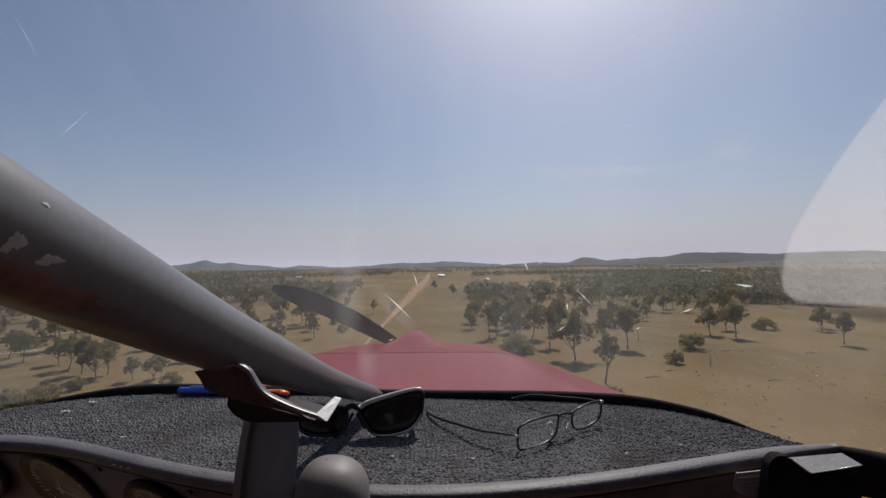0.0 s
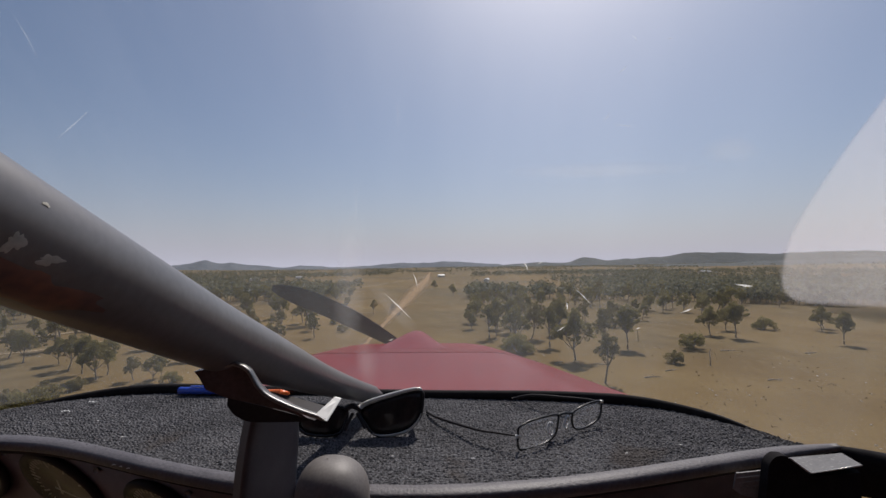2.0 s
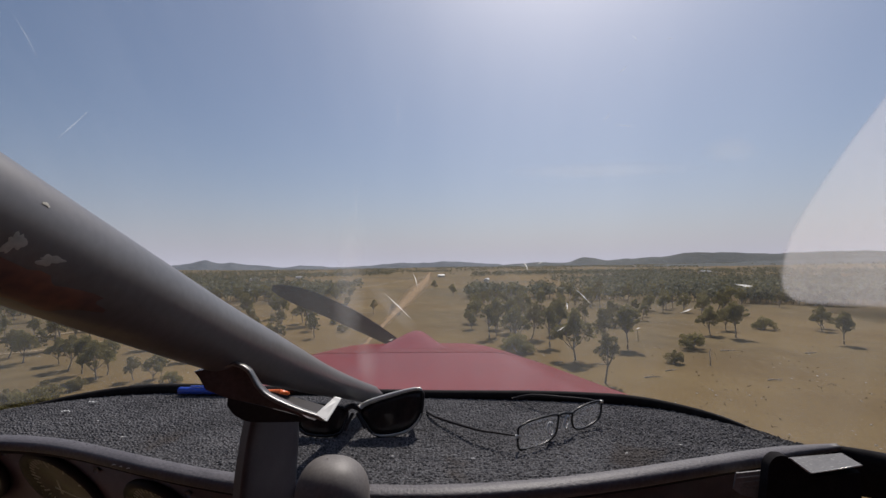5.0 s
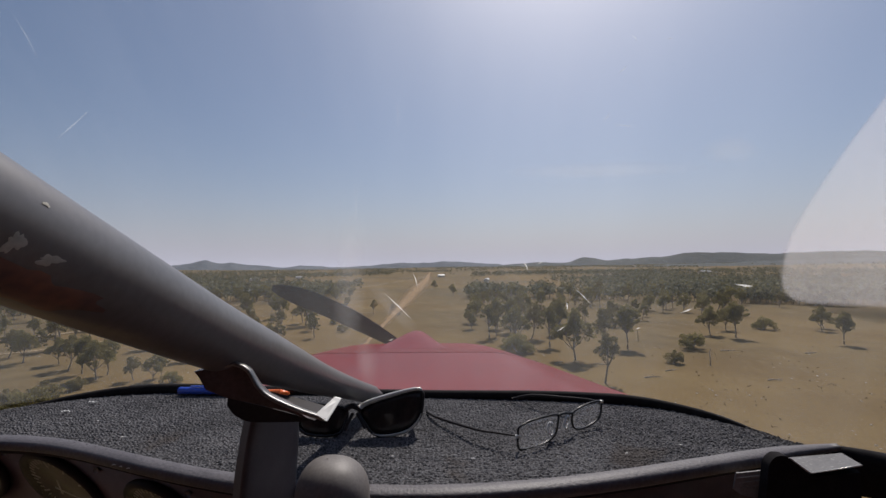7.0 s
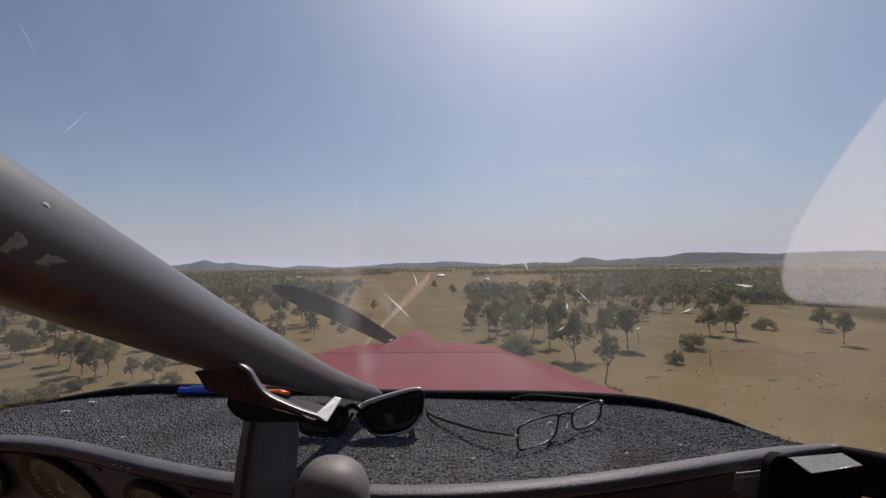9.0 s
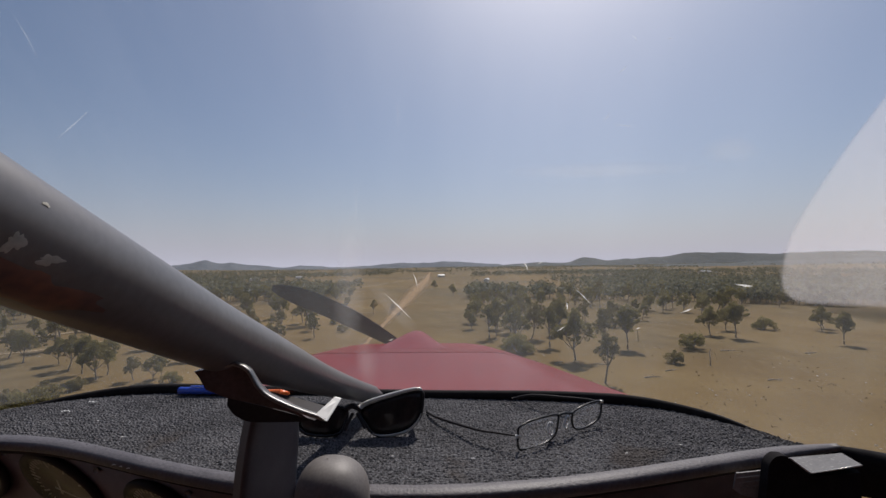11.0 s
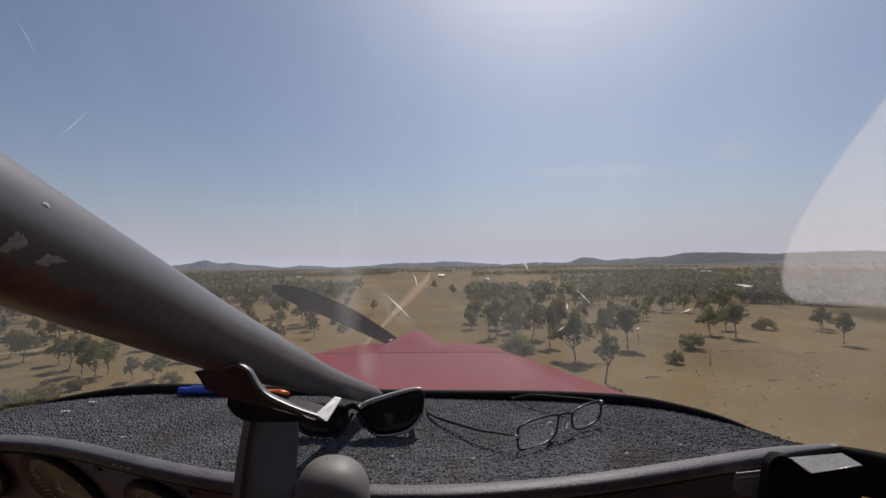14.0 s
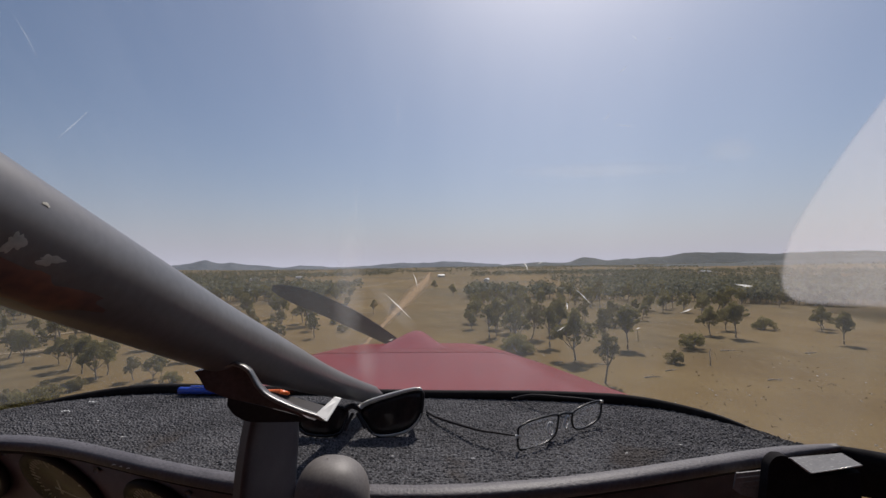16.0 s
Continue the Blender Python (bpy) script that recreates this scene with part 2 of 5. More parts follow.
def veil_material(name, haze, tint, gloss, streak, rim=False, through=0.985):
    """Clear acrylic whose scratches and dust scatter sunlight; also films imitating glare and shade."""
    m = bpy.data.materials.new(name)
    m.use_nodes = True
    nn, ll = m.node_tree.nodes, m.node_tree.links
    nn.clear()
    out, clear, dust = nn.new("ShaderNodeOutputMaterial"), nn.new("ShaderNodeBsdfTransparent"), nn.new("ShaderNodeBsdfTranslucent")
    shine, a, b = nn.new("ShaderNodeBsdfGlossy"), nn.new("ShaderNodeMixShader"), nn.new("ShaderNodeMixShader")
    dust.inputs["Color"].default_value = (*tint, 1)
    clear.inputs["Color"].default_value = (through, through, through, 1)
    shine.inputs["Roughness"].default_value = 0.03
    tc, mp, n = nn.new("ShaderNodeTexCoord"), nn.new("ShaderNodeMapping"), nn.new("ShaderNodeTexNoise")
    mp.inputs["Scale"].default_value = (9.0, 2.0, 1.2)
    n.inputs["Scale"].default_value, n.inputs["Detail"].default_value = 1.6, 5
    mr = nn.new("ShaderNodeMapRange")
    mr.inputs[1].default_value, mr.inputs[2].default_value = 0.3, 0.7
    mr.inputs[3].default_value, mr.inputs[4].default_value = haze * (1 - streak), haze * (1 + streak)
    ll.new(tc.outputs["Object"], mp.inputs[0])
    ll.new(mp.outputs[0], n.inputs["Vector"])
    ll.new(n.outputs["Fac"], mr.inputs[0])
    haze_out = mr.outputs[0]
    if rim:                                    # the film thins out towards its own border
        body, thin = nn.new("ShaderNodeAttribute"), nn.new("ShaderNodeMath")
        body.attribute_name, thin.operation = "body", 'MULTIPLY'
        ll.new(body.outputs["Fac"], thin.inputs[0])
        ll.new(haze_out, thin.inputs[1])
        haze_out = thin.outputs[0]
    ll.new(haze_out, a.inputs[0])
    ll.new(clear.outputs[0], a.inputs[1])
    ll.new(dust.outputs[0], a.inputs[2])
    b.inputs[0].default_value = gloss
    ll.new(a.outputs[0], b.inputs[1])
    ll.new(shine.outputs[0], b.inputs[2])
    ll.new(b.outputs[0], out.inputs[0])
    return m


GROUND = ground_material()
ACRYLIC = veil_material("hazy_acrylic", 0.018, (0.86, 0.92, 0.97), 0.004, 0.45)
REFLECTION_FILM = veil_material("reflection_film", 0.132, (0.96, 0.92, 0.91), 0.004, 0.10, rim=True)
SHADE_FILM = veil_material("shade_film", 0.20, (0.03, 0.03, 0.03), 0.0, 0.2, rim=True)
CLEAR_LENS = veil_material("clear_lens", 0.02, (0.9, 0.9, 0.95), 0.06, 0.2)
DIAL_GLASS = veil_material("dial_glass", 0.012, (0.9, 0.9, 0.95), 0.07, 0.4)
SCRATCH = veil_material("scratch", 0.55, (0.95, 0.95, 0.92), 0.02, 0.3)


# ---------------------------------------------------------------- mesh helpers
def thing(name, at, label, category, group="", kind="", in_air=True):
    """An Empty at the thing's base; places in the cabin are given from the camera's eye."""
    ob = new(name)
    ob.location = Vector(at) + Vector((0, 0, EYE if in_air else 0))
    ob.empty_display_size = 0.05
    ob["base"] = list(ob.location)
    return tagged(ob, label, category, group, kind)


def mesh_of(name, verts, faces, smooth=True):
    me = bpy.data.meshes.new(name)
    me.from_pydata([tuple(v) for v in verts], [], [tuple(f) for f in faces])
    me.validate()
    if smooth:
        me.polygons.foreach_set("use_smooth", [True] * len(me.polygons))
    return me


def part(name, geo, material, parent, label="", in_air=True, smooth=True):
    """Links verts and faces, or a bmesh, as one mesh under a thing or a part."""
    if isinstance(geo, tuple):
        me = mesh_of(name, *geo, smooth=smooth)
    else:
        me = bpy.data.meshes.new(name)
        bmesh.ops.recalc_face_normals(geo, faces=geo.faces)
        geo.to_mesh(me)
        geo.free()
        if smooth:
            me.polygons.foreach_set("use_smooth", [True] * len(me.polygons))
    me.materials.append(material)
    root = parent
    while root.parent:
        root = root.parent
    shift = Vector((0, 0, EYE if in_air else 0)) - Vector(root["base"])
    me.transform(Matrix.Translation(shift))
    ob = new(name, me)
    ob.parent = parent
    return tagged(ob, label)


def grid_faces(nu, nv, close_u=False, close_v=False):
    return [(i * nv + j, ((i + 1) % nu) * nv + j, ((i + 1) % nu) * nv + (j + 1) % nv, i * nv + (j + 1) % nv)
            for i in range(nu if close_u else nu - 1) for j in range(nv if close_v else nv - 1)]


def loft(sections, closed=True, caps=True):
    """Joins rings of equal length."""
    n = len(sections[0])
    verts = [Vector(p) for s in sections for p in s]
    faces = grid_faces(len(sections), n, False, closed)
    if caps and closed:
        faces += [tuple(range(n))[::-1], tuple(range((len(sections) - 1) * n, len(sections) * n))]
    return verts, faces


def smooth_path(pts, per=8):
    """A Catmull-Rom line through a few points."""
    p = [Vector(q) for q in pts]
    p = [p[0] * 2 - p[1]] + p + [p[-1] * 2 - p[-2]]
    out = []
    for i in range(1, len(p) - 2):
        for k in range(per):
            t = k / per
            out.append(0.5 * ((2 * p[i]) + (p[i + 1] - p[i - 1]) * t + (2 * p[i - 1] - 5 * p[i] + 4 * p[i + 1] - p[i + 2]) * t * t
                              + (3 * p[i] - p[i - 1] - 3 * p[i + 1] + p[i + 2]) * t ** 3))
    return out + [p[-2]]


def sweep(path, radius, seg=10, flat=1.0, closed=False, up=(0, 0, 1)):
    """A rod along a path; radius may be a function of 0..1."""
    rings, n = [], len(path)
    for i, p in enumerate(path):
        a = path[(i - 1) % n] if closed or i > 0 else path[0]
        b = path[(i + 1) % n] if closed or i < n - 1 else path[-1]
        t = (Vector(b) - Vector(a)).normalized()
        side = t.cross(Vector(up))
        side = side.normalized() if side.length > 1e-4 else Vector((1, 0, 0))
        top = side.cross(t)
        r = radius(i / (n - 1)) if callable(radius) else radius
        rings.append([Vector(p) + side * r * math.cos(2 * math.pi * k / seg) + top * r * flat * math.sin(2 * math.pi * k / seg)
                      for k in range(seg)])
    if closed:
        verts = [v for r in rings for v in r]
        return verts, grid_faces(n, seg, True, True)
    return loft(rings)


def join(*geos):
    verts, faces = [], []
    for v, f in geos:
        k = len(verts)
        verts += list(v)
        faces += [tuple(i + k for i in q) for q in f]
    return verts, faces


def slab(outline, depth):
    """A flat outline (list of points) given thickness along the vector depth."""
    n, d = len(outline), Vector(depth)
    a = [Vector(p) for p in outline]
    verts = a + [p + d for p in a]
    faces = [tuple(range(n))[::-1], tuple(range(n, 2 * n))] + [(i, (i + 1) % n, n + (i + 1) % n, n + i) for i in range(n)]
    return verts, faces


def box(c, size, bevel=0.0, turn=None):
    bm = bmesh.new()
    bmesh.ops.create_cube(bm, size=1.0)
    bmesh.ops.scale(bm, vec=size, verts=bm.verts)
    if bevel:
        bmesh.ops.bevel(bm, geom=bm.edges[:], offset=bevel, segments=2, profile=0.5, affect='EDGES')
    if turn:
        bmesh.ops.transform(bm, matrix=turn, verts=bm.verts)
    bmesh.ops.translate(bm, vec=c, verts=bm.verts)
    return bm


# ---------------------------------------------------------------- ground
def lay(x, y):
    """Height of the paddock: gentle swells, rising a little far away to the right."""
    r = np.hypot(x, y)
    z = 0.5 * np.sin(x / 61 + 0.7) * np.cos(y / 83) + 0.7 * np.sin(y / 140 + x / 210)
    far = np.clip((r - 700) / 3000, 0, 1)
    return z * np.clip(r / 120, 0, 1) + far * 6 * np.sin(x / 480 + 1.0) + 26 * np.clip((x - 350) / 1500, 0, 1) ** 1.4


rings = 16 * (7000 / 16) ** (np.linspace(0, 1, 150))
angles = np.linspace(0, 2 * np.pi, 193)[:-1]
gx = np.outer(rings, np.sin(angles)).ravel()
gy = np.outer(rings, np.cos(angles)).ravel()
gz = lay(gx, gy)
gverts = [(0, 0, float(lay(0.0, 0.0)))] + list(zip(gx.tolist(), gy.tolist(), gz.tolist()))
na = len(angles)
gfaces = [(0, 1 + i, 1 + (i + 1) % na) for i in range(na)]
gfaces += [(1 + r * na + i, 1 + (r + 1) * na + i, 1 + (r + 1) * na + (i + 1) % na, 1 + r * na + (i + 1) % na)
           for r in range(len(rings) - 1) for i in range(na)]
ground_mesh = mesh_of("ground", gverts, gfaces)
ground_mesh.materials.append(GROUND)
tagged(new("ground", ground_mesh), "dry tan paddock grass with bare earth patches", "ground", kind="structure")


def track(name, pts, widths, material, label, lift):
    path = smooth_path([(x, y, 0) for x, y in pts], 36)
    n = len(path)
    verts, worn = [], []
    for i, p in enumerate(path):
        t = (path[min(i + 1, n - 1)] - path[max(i - 1, 0)]).normalized()
        side = Vector((t.y, -t.x, 0))
        s = i / (n - 1) * (len(widths) - 1)
        w = widths[int(s)] + (widths[min(int(s) + 1, len(widths) - 1)] - widths[int(s)]) * (s - int(s))
        for k in range(9):
            q = p + side * w * 1.5 * (k / 8 - 0.5) * (1 + 0.35 * noise.fractal(Vector((i * 0.55, k * 0.5, lift * 9)), 1.0, 2.0, 3))
            z = float(lay(q.x, q.y)) + lift + (0.0 if 0 < k < 8 else -lift * 0.8)
            verts.append((q.x, q.y, z))
            worn.append(math.sin(math.pi * k / 8) ** 2.2)
    me = mesh_of(name, verts, grid_faces(n, 9))
    me.attributes.new("wornness", 'FLOAT', 'POINT').data.foreach_set("value", worn)
    me.materials.append(material)
    return tagged(new(name, me), label, "dirt track", kind="structure")


track("airstrip", [(-24, 100), (-23.4, 120), (-23.5, 150), (-24, 205), (-24.7, 305), (-27, 490), (-30, 770), (-36, 1070), (-52, 1843)],
      [1.8, 2.0, 2.4, 5, 13, 22, 20, 13, 8], DIRT, "reddish graded dirt strip worn through dry grass", 0.22)
track("dirt_track", [(-330, 120), (-210, 128), (-140, 146), (-122, 250), (-112, 350), (-98, 455), (-60, 700), (-34, 880)],
      [4, 4, 4, 4, 5, 6, 8], PALE_DIRT, "pale unsealed farm track across the paddock", 0.26)
track("side_track", [(-134, 112), (-120, 121), (-112, 133), (-104, 143), (-100, 166), (-92, 195), (-60, 205), (-26, 215)], [2.6, 2.6, 2.6, 2.4, 2.2, 2, 2, 2], PALE_DIRT, "faint pale wheel track in dry grass", 0.16)


def hill_range(name, start, end, dist, peaks, base, rough_h, seed, label, material=None):
    """A wooded ridge along an arc: rows climb to the crest and fall behind it."""
    n, m = 220, 14
    verts = []
    for i in range(n):
        u = i / (n - 1)
        az = radians(start + (end - start) * u)
        h = base + sum(p[2] * math.exp(-((start + (end - start) * u - p[0]) / p[1]) ** 2) for p in peaks)
        h += rough_h * noise.fractal(Vector((u * 14 + seed, seed, 0)), 0.9, 2.1, 5)
        h = max(h, 0) * min(1, 12 * u, 12 * (1 - u))
        for j in range(m):
            v = j / (m - 1)
            d = dist + (v - 0.6) * 620
            prof = math.sin(min(1, v / 0.6) * math.pi / 2) ** 1.3 if v < 0.6 else math.cos((v - 0.6) / 0.4 * math.pi / 2)
            x, y = d * math.sin(az), d * math.cos(az)
            bumpy = 0.10 * noise.fractal(Vector((x / 160, y / 160, seed)), 0.9, 2.0, 4)
            verts.append((x, y, float(lay(x, y)) - 8 + h * max(prof * (1 + bumpy), 0)))
    me = mesh_of(name, verts, grid_faces(n, m))
    me.materials.append(material or HAZED_HILL)
    return tagged(new(name, me), label, "hill", kind="structure")


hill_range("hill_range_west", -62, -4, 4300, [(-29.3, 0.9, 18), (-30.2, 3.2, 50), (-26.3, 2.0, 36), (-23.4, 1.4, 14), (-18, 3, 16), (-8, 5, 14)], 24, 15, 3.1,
           "wooded hills in painted haze low on the horizon")
hill_range("hill_range_north", -14, 12, 4450, [(-6, 3.5, 34), (0, 3, 26), (3, 4, 24)], 26, 10, 8.2, "low wooded ridge in painted haze on the horizon")
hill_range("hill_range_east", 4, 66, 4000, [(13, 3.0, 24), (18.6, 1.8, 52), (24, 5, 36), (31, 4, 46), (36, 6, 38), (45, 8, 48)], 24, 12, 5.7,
           "wooded hills in painted haze low on the horizon", HAZED_RIDGE)
hill_range("near_ridge_east", 20, 68, 2500, [(30, 7, 10), (42, 9, 18), (52, 8, 20)], 4, 5, 11.4, "dark wooded ridge beyond the flats", HAZED_RIDGE)


# ---------------------------------------------------------------- trees
def tube_geo(a, b, r0, r1, seg=6):
    a, b = Vector(a), Vector(b)
    mid = (a + b) / 2 + Vector((random.uniform(-1, 1), random.uniform(-1, 1), 0)) * (b - a).length * 0.06
    return sweep([a, a.lerp(mid, 0.6), mid, mid.lerp(b, 0.6), b], lambda t: r0 + (r1 - r0) * t, seg)


def leaf_cloud(centres, per, size, rng):
    """Small drooping leaf sprays about clump centres, as open diamonds."""
    c = np.repeat(np.array([q[:3] for q in centres]), per, axis=0)
    r = np.repeat(np.array([q[3] for q in centres]), per)
    d = rng.normal(size=c.shape)
    d /= np.linalg.norm(d, axis=1)[:, None]
    p = c + d * (r * rng.uniform(0.25, 1.0, len(r)) ** 0.5)[:, None] * np.array([1, 1, 0.72])
    a = rng.normal(size=p.shape)
    a[:, 2] -= 0.7
    a /= np.linalg.norm(a, axis=1)[:, None]
    b = np.cross(a, rng.normal(size=p.shape))
    b /= np.linalg.norm(b, axis=1)[:, None]
    s = size * rng.uniform(0.6, 1.4, len(r))[:, None]
    v = np.stack([p - a * s, p + b * s * 0.45, p + a * s, p - b * s * 0.45], 1).reshape(-1, 3)
    f = np.arange(len(v)).reshape(-1, 4)
    return v.tolist(), f.tolist()


def gum_tree(name, h, spread, seed, leaf, clumps=70, per=95, size=0.014, fork=0.34, label=""):
    """A eucalypt: leaning trunk that splits into steep limbs, each carrying its own lobe of leaf tufts, with sky between the lobes."""
    random.seed(seed)
    rng = np.random.default_rng(seed)
    ob = thing(name, (0, 0, 0), label, "tree", "paddock trees", in_air=False)
    lean = Vector((random.uniform(-0.07, 0.07), random.uniform(-0.07, 0.07), 0)) * h
    top = Vector((0, 0, h * fork)) + lean
    detail = size < 0.02
    geos = [tube_geo((0, 0, -0.4), top, h * 0.019, h * 0.013, 8)]
    lobes = random.randint(6, 9)
    tufts, turn = [], random.uniform(0, 6.28)
    for k in range(lobes):
        az = turn + k * 2.4 + random.uniform(-0.5, 0.5)
        out = spread * (random.uniform(0.05, 0.35) if k < 2 else random.uniform(0.45, 0.95))
        high = h * (random.uniform(0.74, 0.86) if k < 2 else random.uniform(0.44, 0.76))
        end = Vector((math.cos(az) * out + lean.x, math.sin(az) * out + lean.y, high))
        start = top - Vector((0, 0, h * 0.08 * random.random()))
        knee = start.lerp(end, 0.5) + Vector((math.cos(az), math.sin(az), 0)) * out * 0.10 - Vector((0, 0, h * 0.02))
        geos.append(sweep(smooth_path([start, knee, end], 4), lambda u: h * (0.0095 - 0.0068 * u), 6 if detail else 4))
        wide, deep = spread * random.uniform(0.40, 0.60), h * random.uniform(0.14, 0.22)
        for j in range(max(3, clumps // lobes)):
            d = Vector((random.gauss(0, 1), random.gauss(0, 1), random.gauss(0.25, 1))).normalized()
            r = random.uniform(0.25, 1.0) ** 0.55
            t = end + Vector((d.x * wide * r, d.y * wide * r, d.z * deep * r - 0.25 * deep * r * r))
            tufts.append(t)
            if j < (4 if detail else 2):
                geos.append(sweep([knee.lerp(end, 0.55), end.lerp(t, 0.5) - Vector((0, 0, h * 0.01)), t], lambda u: h * (0.0040 - 0.0028 * u), 4))
    part("trunk", join(*geos), BARK, ob, "grey-brown forked gum trunk", in_air=False)
    part("crown", leaf_cloud([(q.x, q.y, q.z, spread * random.uniform(0.13, 0.25)) for q in tufts], per, h * size, rng), leaf, ob,
         "sparse olive-grey leaf tufts", in_air=False, smooth=False)
    return ob


def bush(name, h, spread, seed, leaf, label):
    random.seed(seed)
    rng = np.random.default_rng(seed)
    ob = thing(name, (0, 0, 0), label, "bush", "paddock bushes", in_air=False)
    geos = [tube_geo((0, 0, -0.2), (random.uniform(-1, 1) * spread * 0.5, random.uniform(-1, 1) * spread * 0.5, h * 0.7), h * 0.03, h * 0.008, 5)
            for _ in range(5)]
    part("stems", join(*geos), BARK, ob, "thin grey stems", in_air=False)
    cl = []
    while len(cl) < 30:
        d = Vector((random.uniform(-1, 1), random.uniform(-1, 1), random.uniform(0, 1)))
        if d.length < 1:
            cl.append((d.x * spread * 0.95, d.y * spread * 0.95, h * (0.16 + 0.66 * d.z), spread * random.uniform(0.20, 0.36)))
    part("crown", leaf_cloud(cl, 120, h * 0.042, rng), leaf, ob, "dense dull-green leaf clumps", in_air=False, smooth=False)
    return ob


SHAPES = [(2.7, 11, LEAF, 1.0, 0.34, "tall grey-green gum tree standing in dry grass"), (2.1, 12, LEAF, 0.75, 0.42, "slim gum tree with a high open crown"),
          (3.3, 13, LEAF, 1.2, 0.26, "broad spreading gum tree standing in dry grass"), (2.4, 14, LEAF_DRY, 0.6, 0.38, "thin-leaved dry gum tree with visible limbs"),
          (2.9, 15, LEAF_DRY, 1.0, 0.30, "olive-brown gum tree standing in dry grass")]
KINDS = [gum_tree("gum_tree", 11.0, w, seed, leaf, int(120 * full), 84, 0.0150, fork, label) for w, seed, leaf, full, fork, label in SHAPES]
FAR_KINDS = [gum_tree("gum_tree", 11.0, w, seed + 20, leaf, int(84 * full), 30, 0.026, fork, label) for w, seed, leaf, full, fork, label in SHAPES]
BUSHES = [bush("bush", 4.0, 2.4, 21, LEAF_DRY, "round olive bush on dry grass"),
          bush("bush", 4.0, 2.9, 22, LEAF, "dark dense bush on dry grass")]


def stand(model, x, y, h, model_h, turn, first):
    m = Matrix.LocRotScale((x, y, float(lay(x, y))), Euler((0, 0, turn)), None)
    s = h / model_h
    if model in first:
        first.remove(model)
        model.matrix_basis = m @ Matrix.Diagonal((s, s, s, 1))
        return model
    keep = model.scale.copy()
    model.scale = (s, s, s)
    made = copy_thing(model, m)
    model.scale = keep
    return made


# named trees: east, north, height, model
PLANTED = [(14.5, 134.4, 11.5, 1), (17.5, 139, 9.5, 3), (23.5, 147.7, 12.7, 0), (27.6, 133.7, 11.2, 4), (21, 126, 11.5, 2), (30.2, 120.5, 12.2, 1), (32.2, 103.4, 12.8, 2),
           (31.8, 84.0, 10.8, 3), (50.3, 116.1, 12.8, 0), (46, 119, 11.0, 4), (91.3, 132.3, 11.9, 0), (87, 138, 9.5, 2), (64.0, 159.2, 9.8, 4), (106.5, 205.1, 10.2, 2),
           (101, 208, 8.6, 0), (98.3, 147.2, 8.2, 2), (113.3, 119.9, 9.8, 0), (128.8, 144.0, 7.8, 2), (135, 150, 8.0, 4), (-33.5, 203, 7.9, 3), (-54.8, 168, 12.6, 4),
           (-58, 175, 11, 0), (-106.9, 107.7, 8.4, 2), (-117.0, 113.9, 7.7, 4), (-74.7, 91.4, 8.6, 2), (-75.2, 95.0, 8.4, 0), (-88.7, 100.1, 8.3, 4), (-82.0, 96.3, 9.3, 0), (-96.0, 106.0, 6.8, 2),
           (-61.3, 89.4, 5.5, 2), (-65.6, 90.0, 5.3, 4), (-61.5, 92.5, 5.0, 0), (-65.0, 107.3, 6.1, 2), (-148.9, 143.6, 7.7, 1), (-140.5, 145.2, 7.0, 0), (-73, 189, 12, 2),
           (-118, 247, 11.5, 0), (-9, 395, 10.5, 0), (8, 330, 9.5, 2), (36, 140, 10.5, 1), (41, 152, 11, 2), (20, 156, 11.5, 0), (28, 162, 12, 4), (12, 172, 10.5, 2),
           (47, 171, 11, 0), (58, 176, 10, 3)]
SHRUBS = [(67.7, 115.3, 5.3, 1), (54.0, 99.3, 3.4, 0), (112.9, 148.9, 5.0, 1), (19.7, 113.3, 6.0, 1), (-69.8, 73.6, 5.1, 0), (-69.2, 70.0, 4.5, 1), (-56.4, 87.9, 2.8, 1), (-72.6, 84.0, 2.9, 0), (-75.8, 73.8, 3.6, 0), (-36, 151, 3.4, 0),
          (-50, 160, 3.2, 0), (-44, 172, 3.5, 1), (78, 128, 1.4, 0)]
rnd = random.Random(7)
unplaced = set(KINDS) | set(FAR_KINDS) | set(BUSHES)
for x, y, h, k in PLANTED:
    stand((KINDS if y < 170 else FAR_KINDS)[k], x, y, h, 11.0, rnd.uniform(0, 6.28), unplaced)
for x, y, h, k in SHRUBS:
    stand(BUSHES[k], x, y, h, 4.0, rnd.uniform(0, 6.28), unplaced)


def wooded(x, y):
    """How thick the trees stand: a creek-line wood to the right, open woodland to the left, a bare strip between."""
    n = noise.fractal(Vector((x / 90, y / 90, 2.0)), 1.0, 2.0, 4)
    lane = -70 + (y - 150) * 0.02 < x < 6 + (y - 150) * 0.075
    if lane:
        return 0.03 if n > 0.1 else 0.0
    if x > 0:
        edge = 168 + 0.35 * max(x - 60, 0) if x > 55 else 145
        if y < edge:
            return 0.0
        return 0.9 if y < 480 else 0.35 + 0.5 * n
    if y < 122:
        return 0.0
    return 0.50 + 0.9 * n


placed = [(x, y) for x, y, _, _ in PLANTED]
count = 0
while count < 215:
    x, y = rnd.uniform(-330, 330), rnd.uniform(66, 330)
    if abs(x) > y * 1.15 or rnd.random() > wooded(x, y) or any((x - a) ** 2 + (y - b) ** 2 < 36 for a, b in placed):
        continue
    placed.append((x, y))
    stand(rnd.choice(KINDS if y < 118 else FAR_KINDS), x, y, rnd.uniform(7.0, 12.0), 11.0, rnd.uniform(0, 6.28), unplaced)
    count += 1


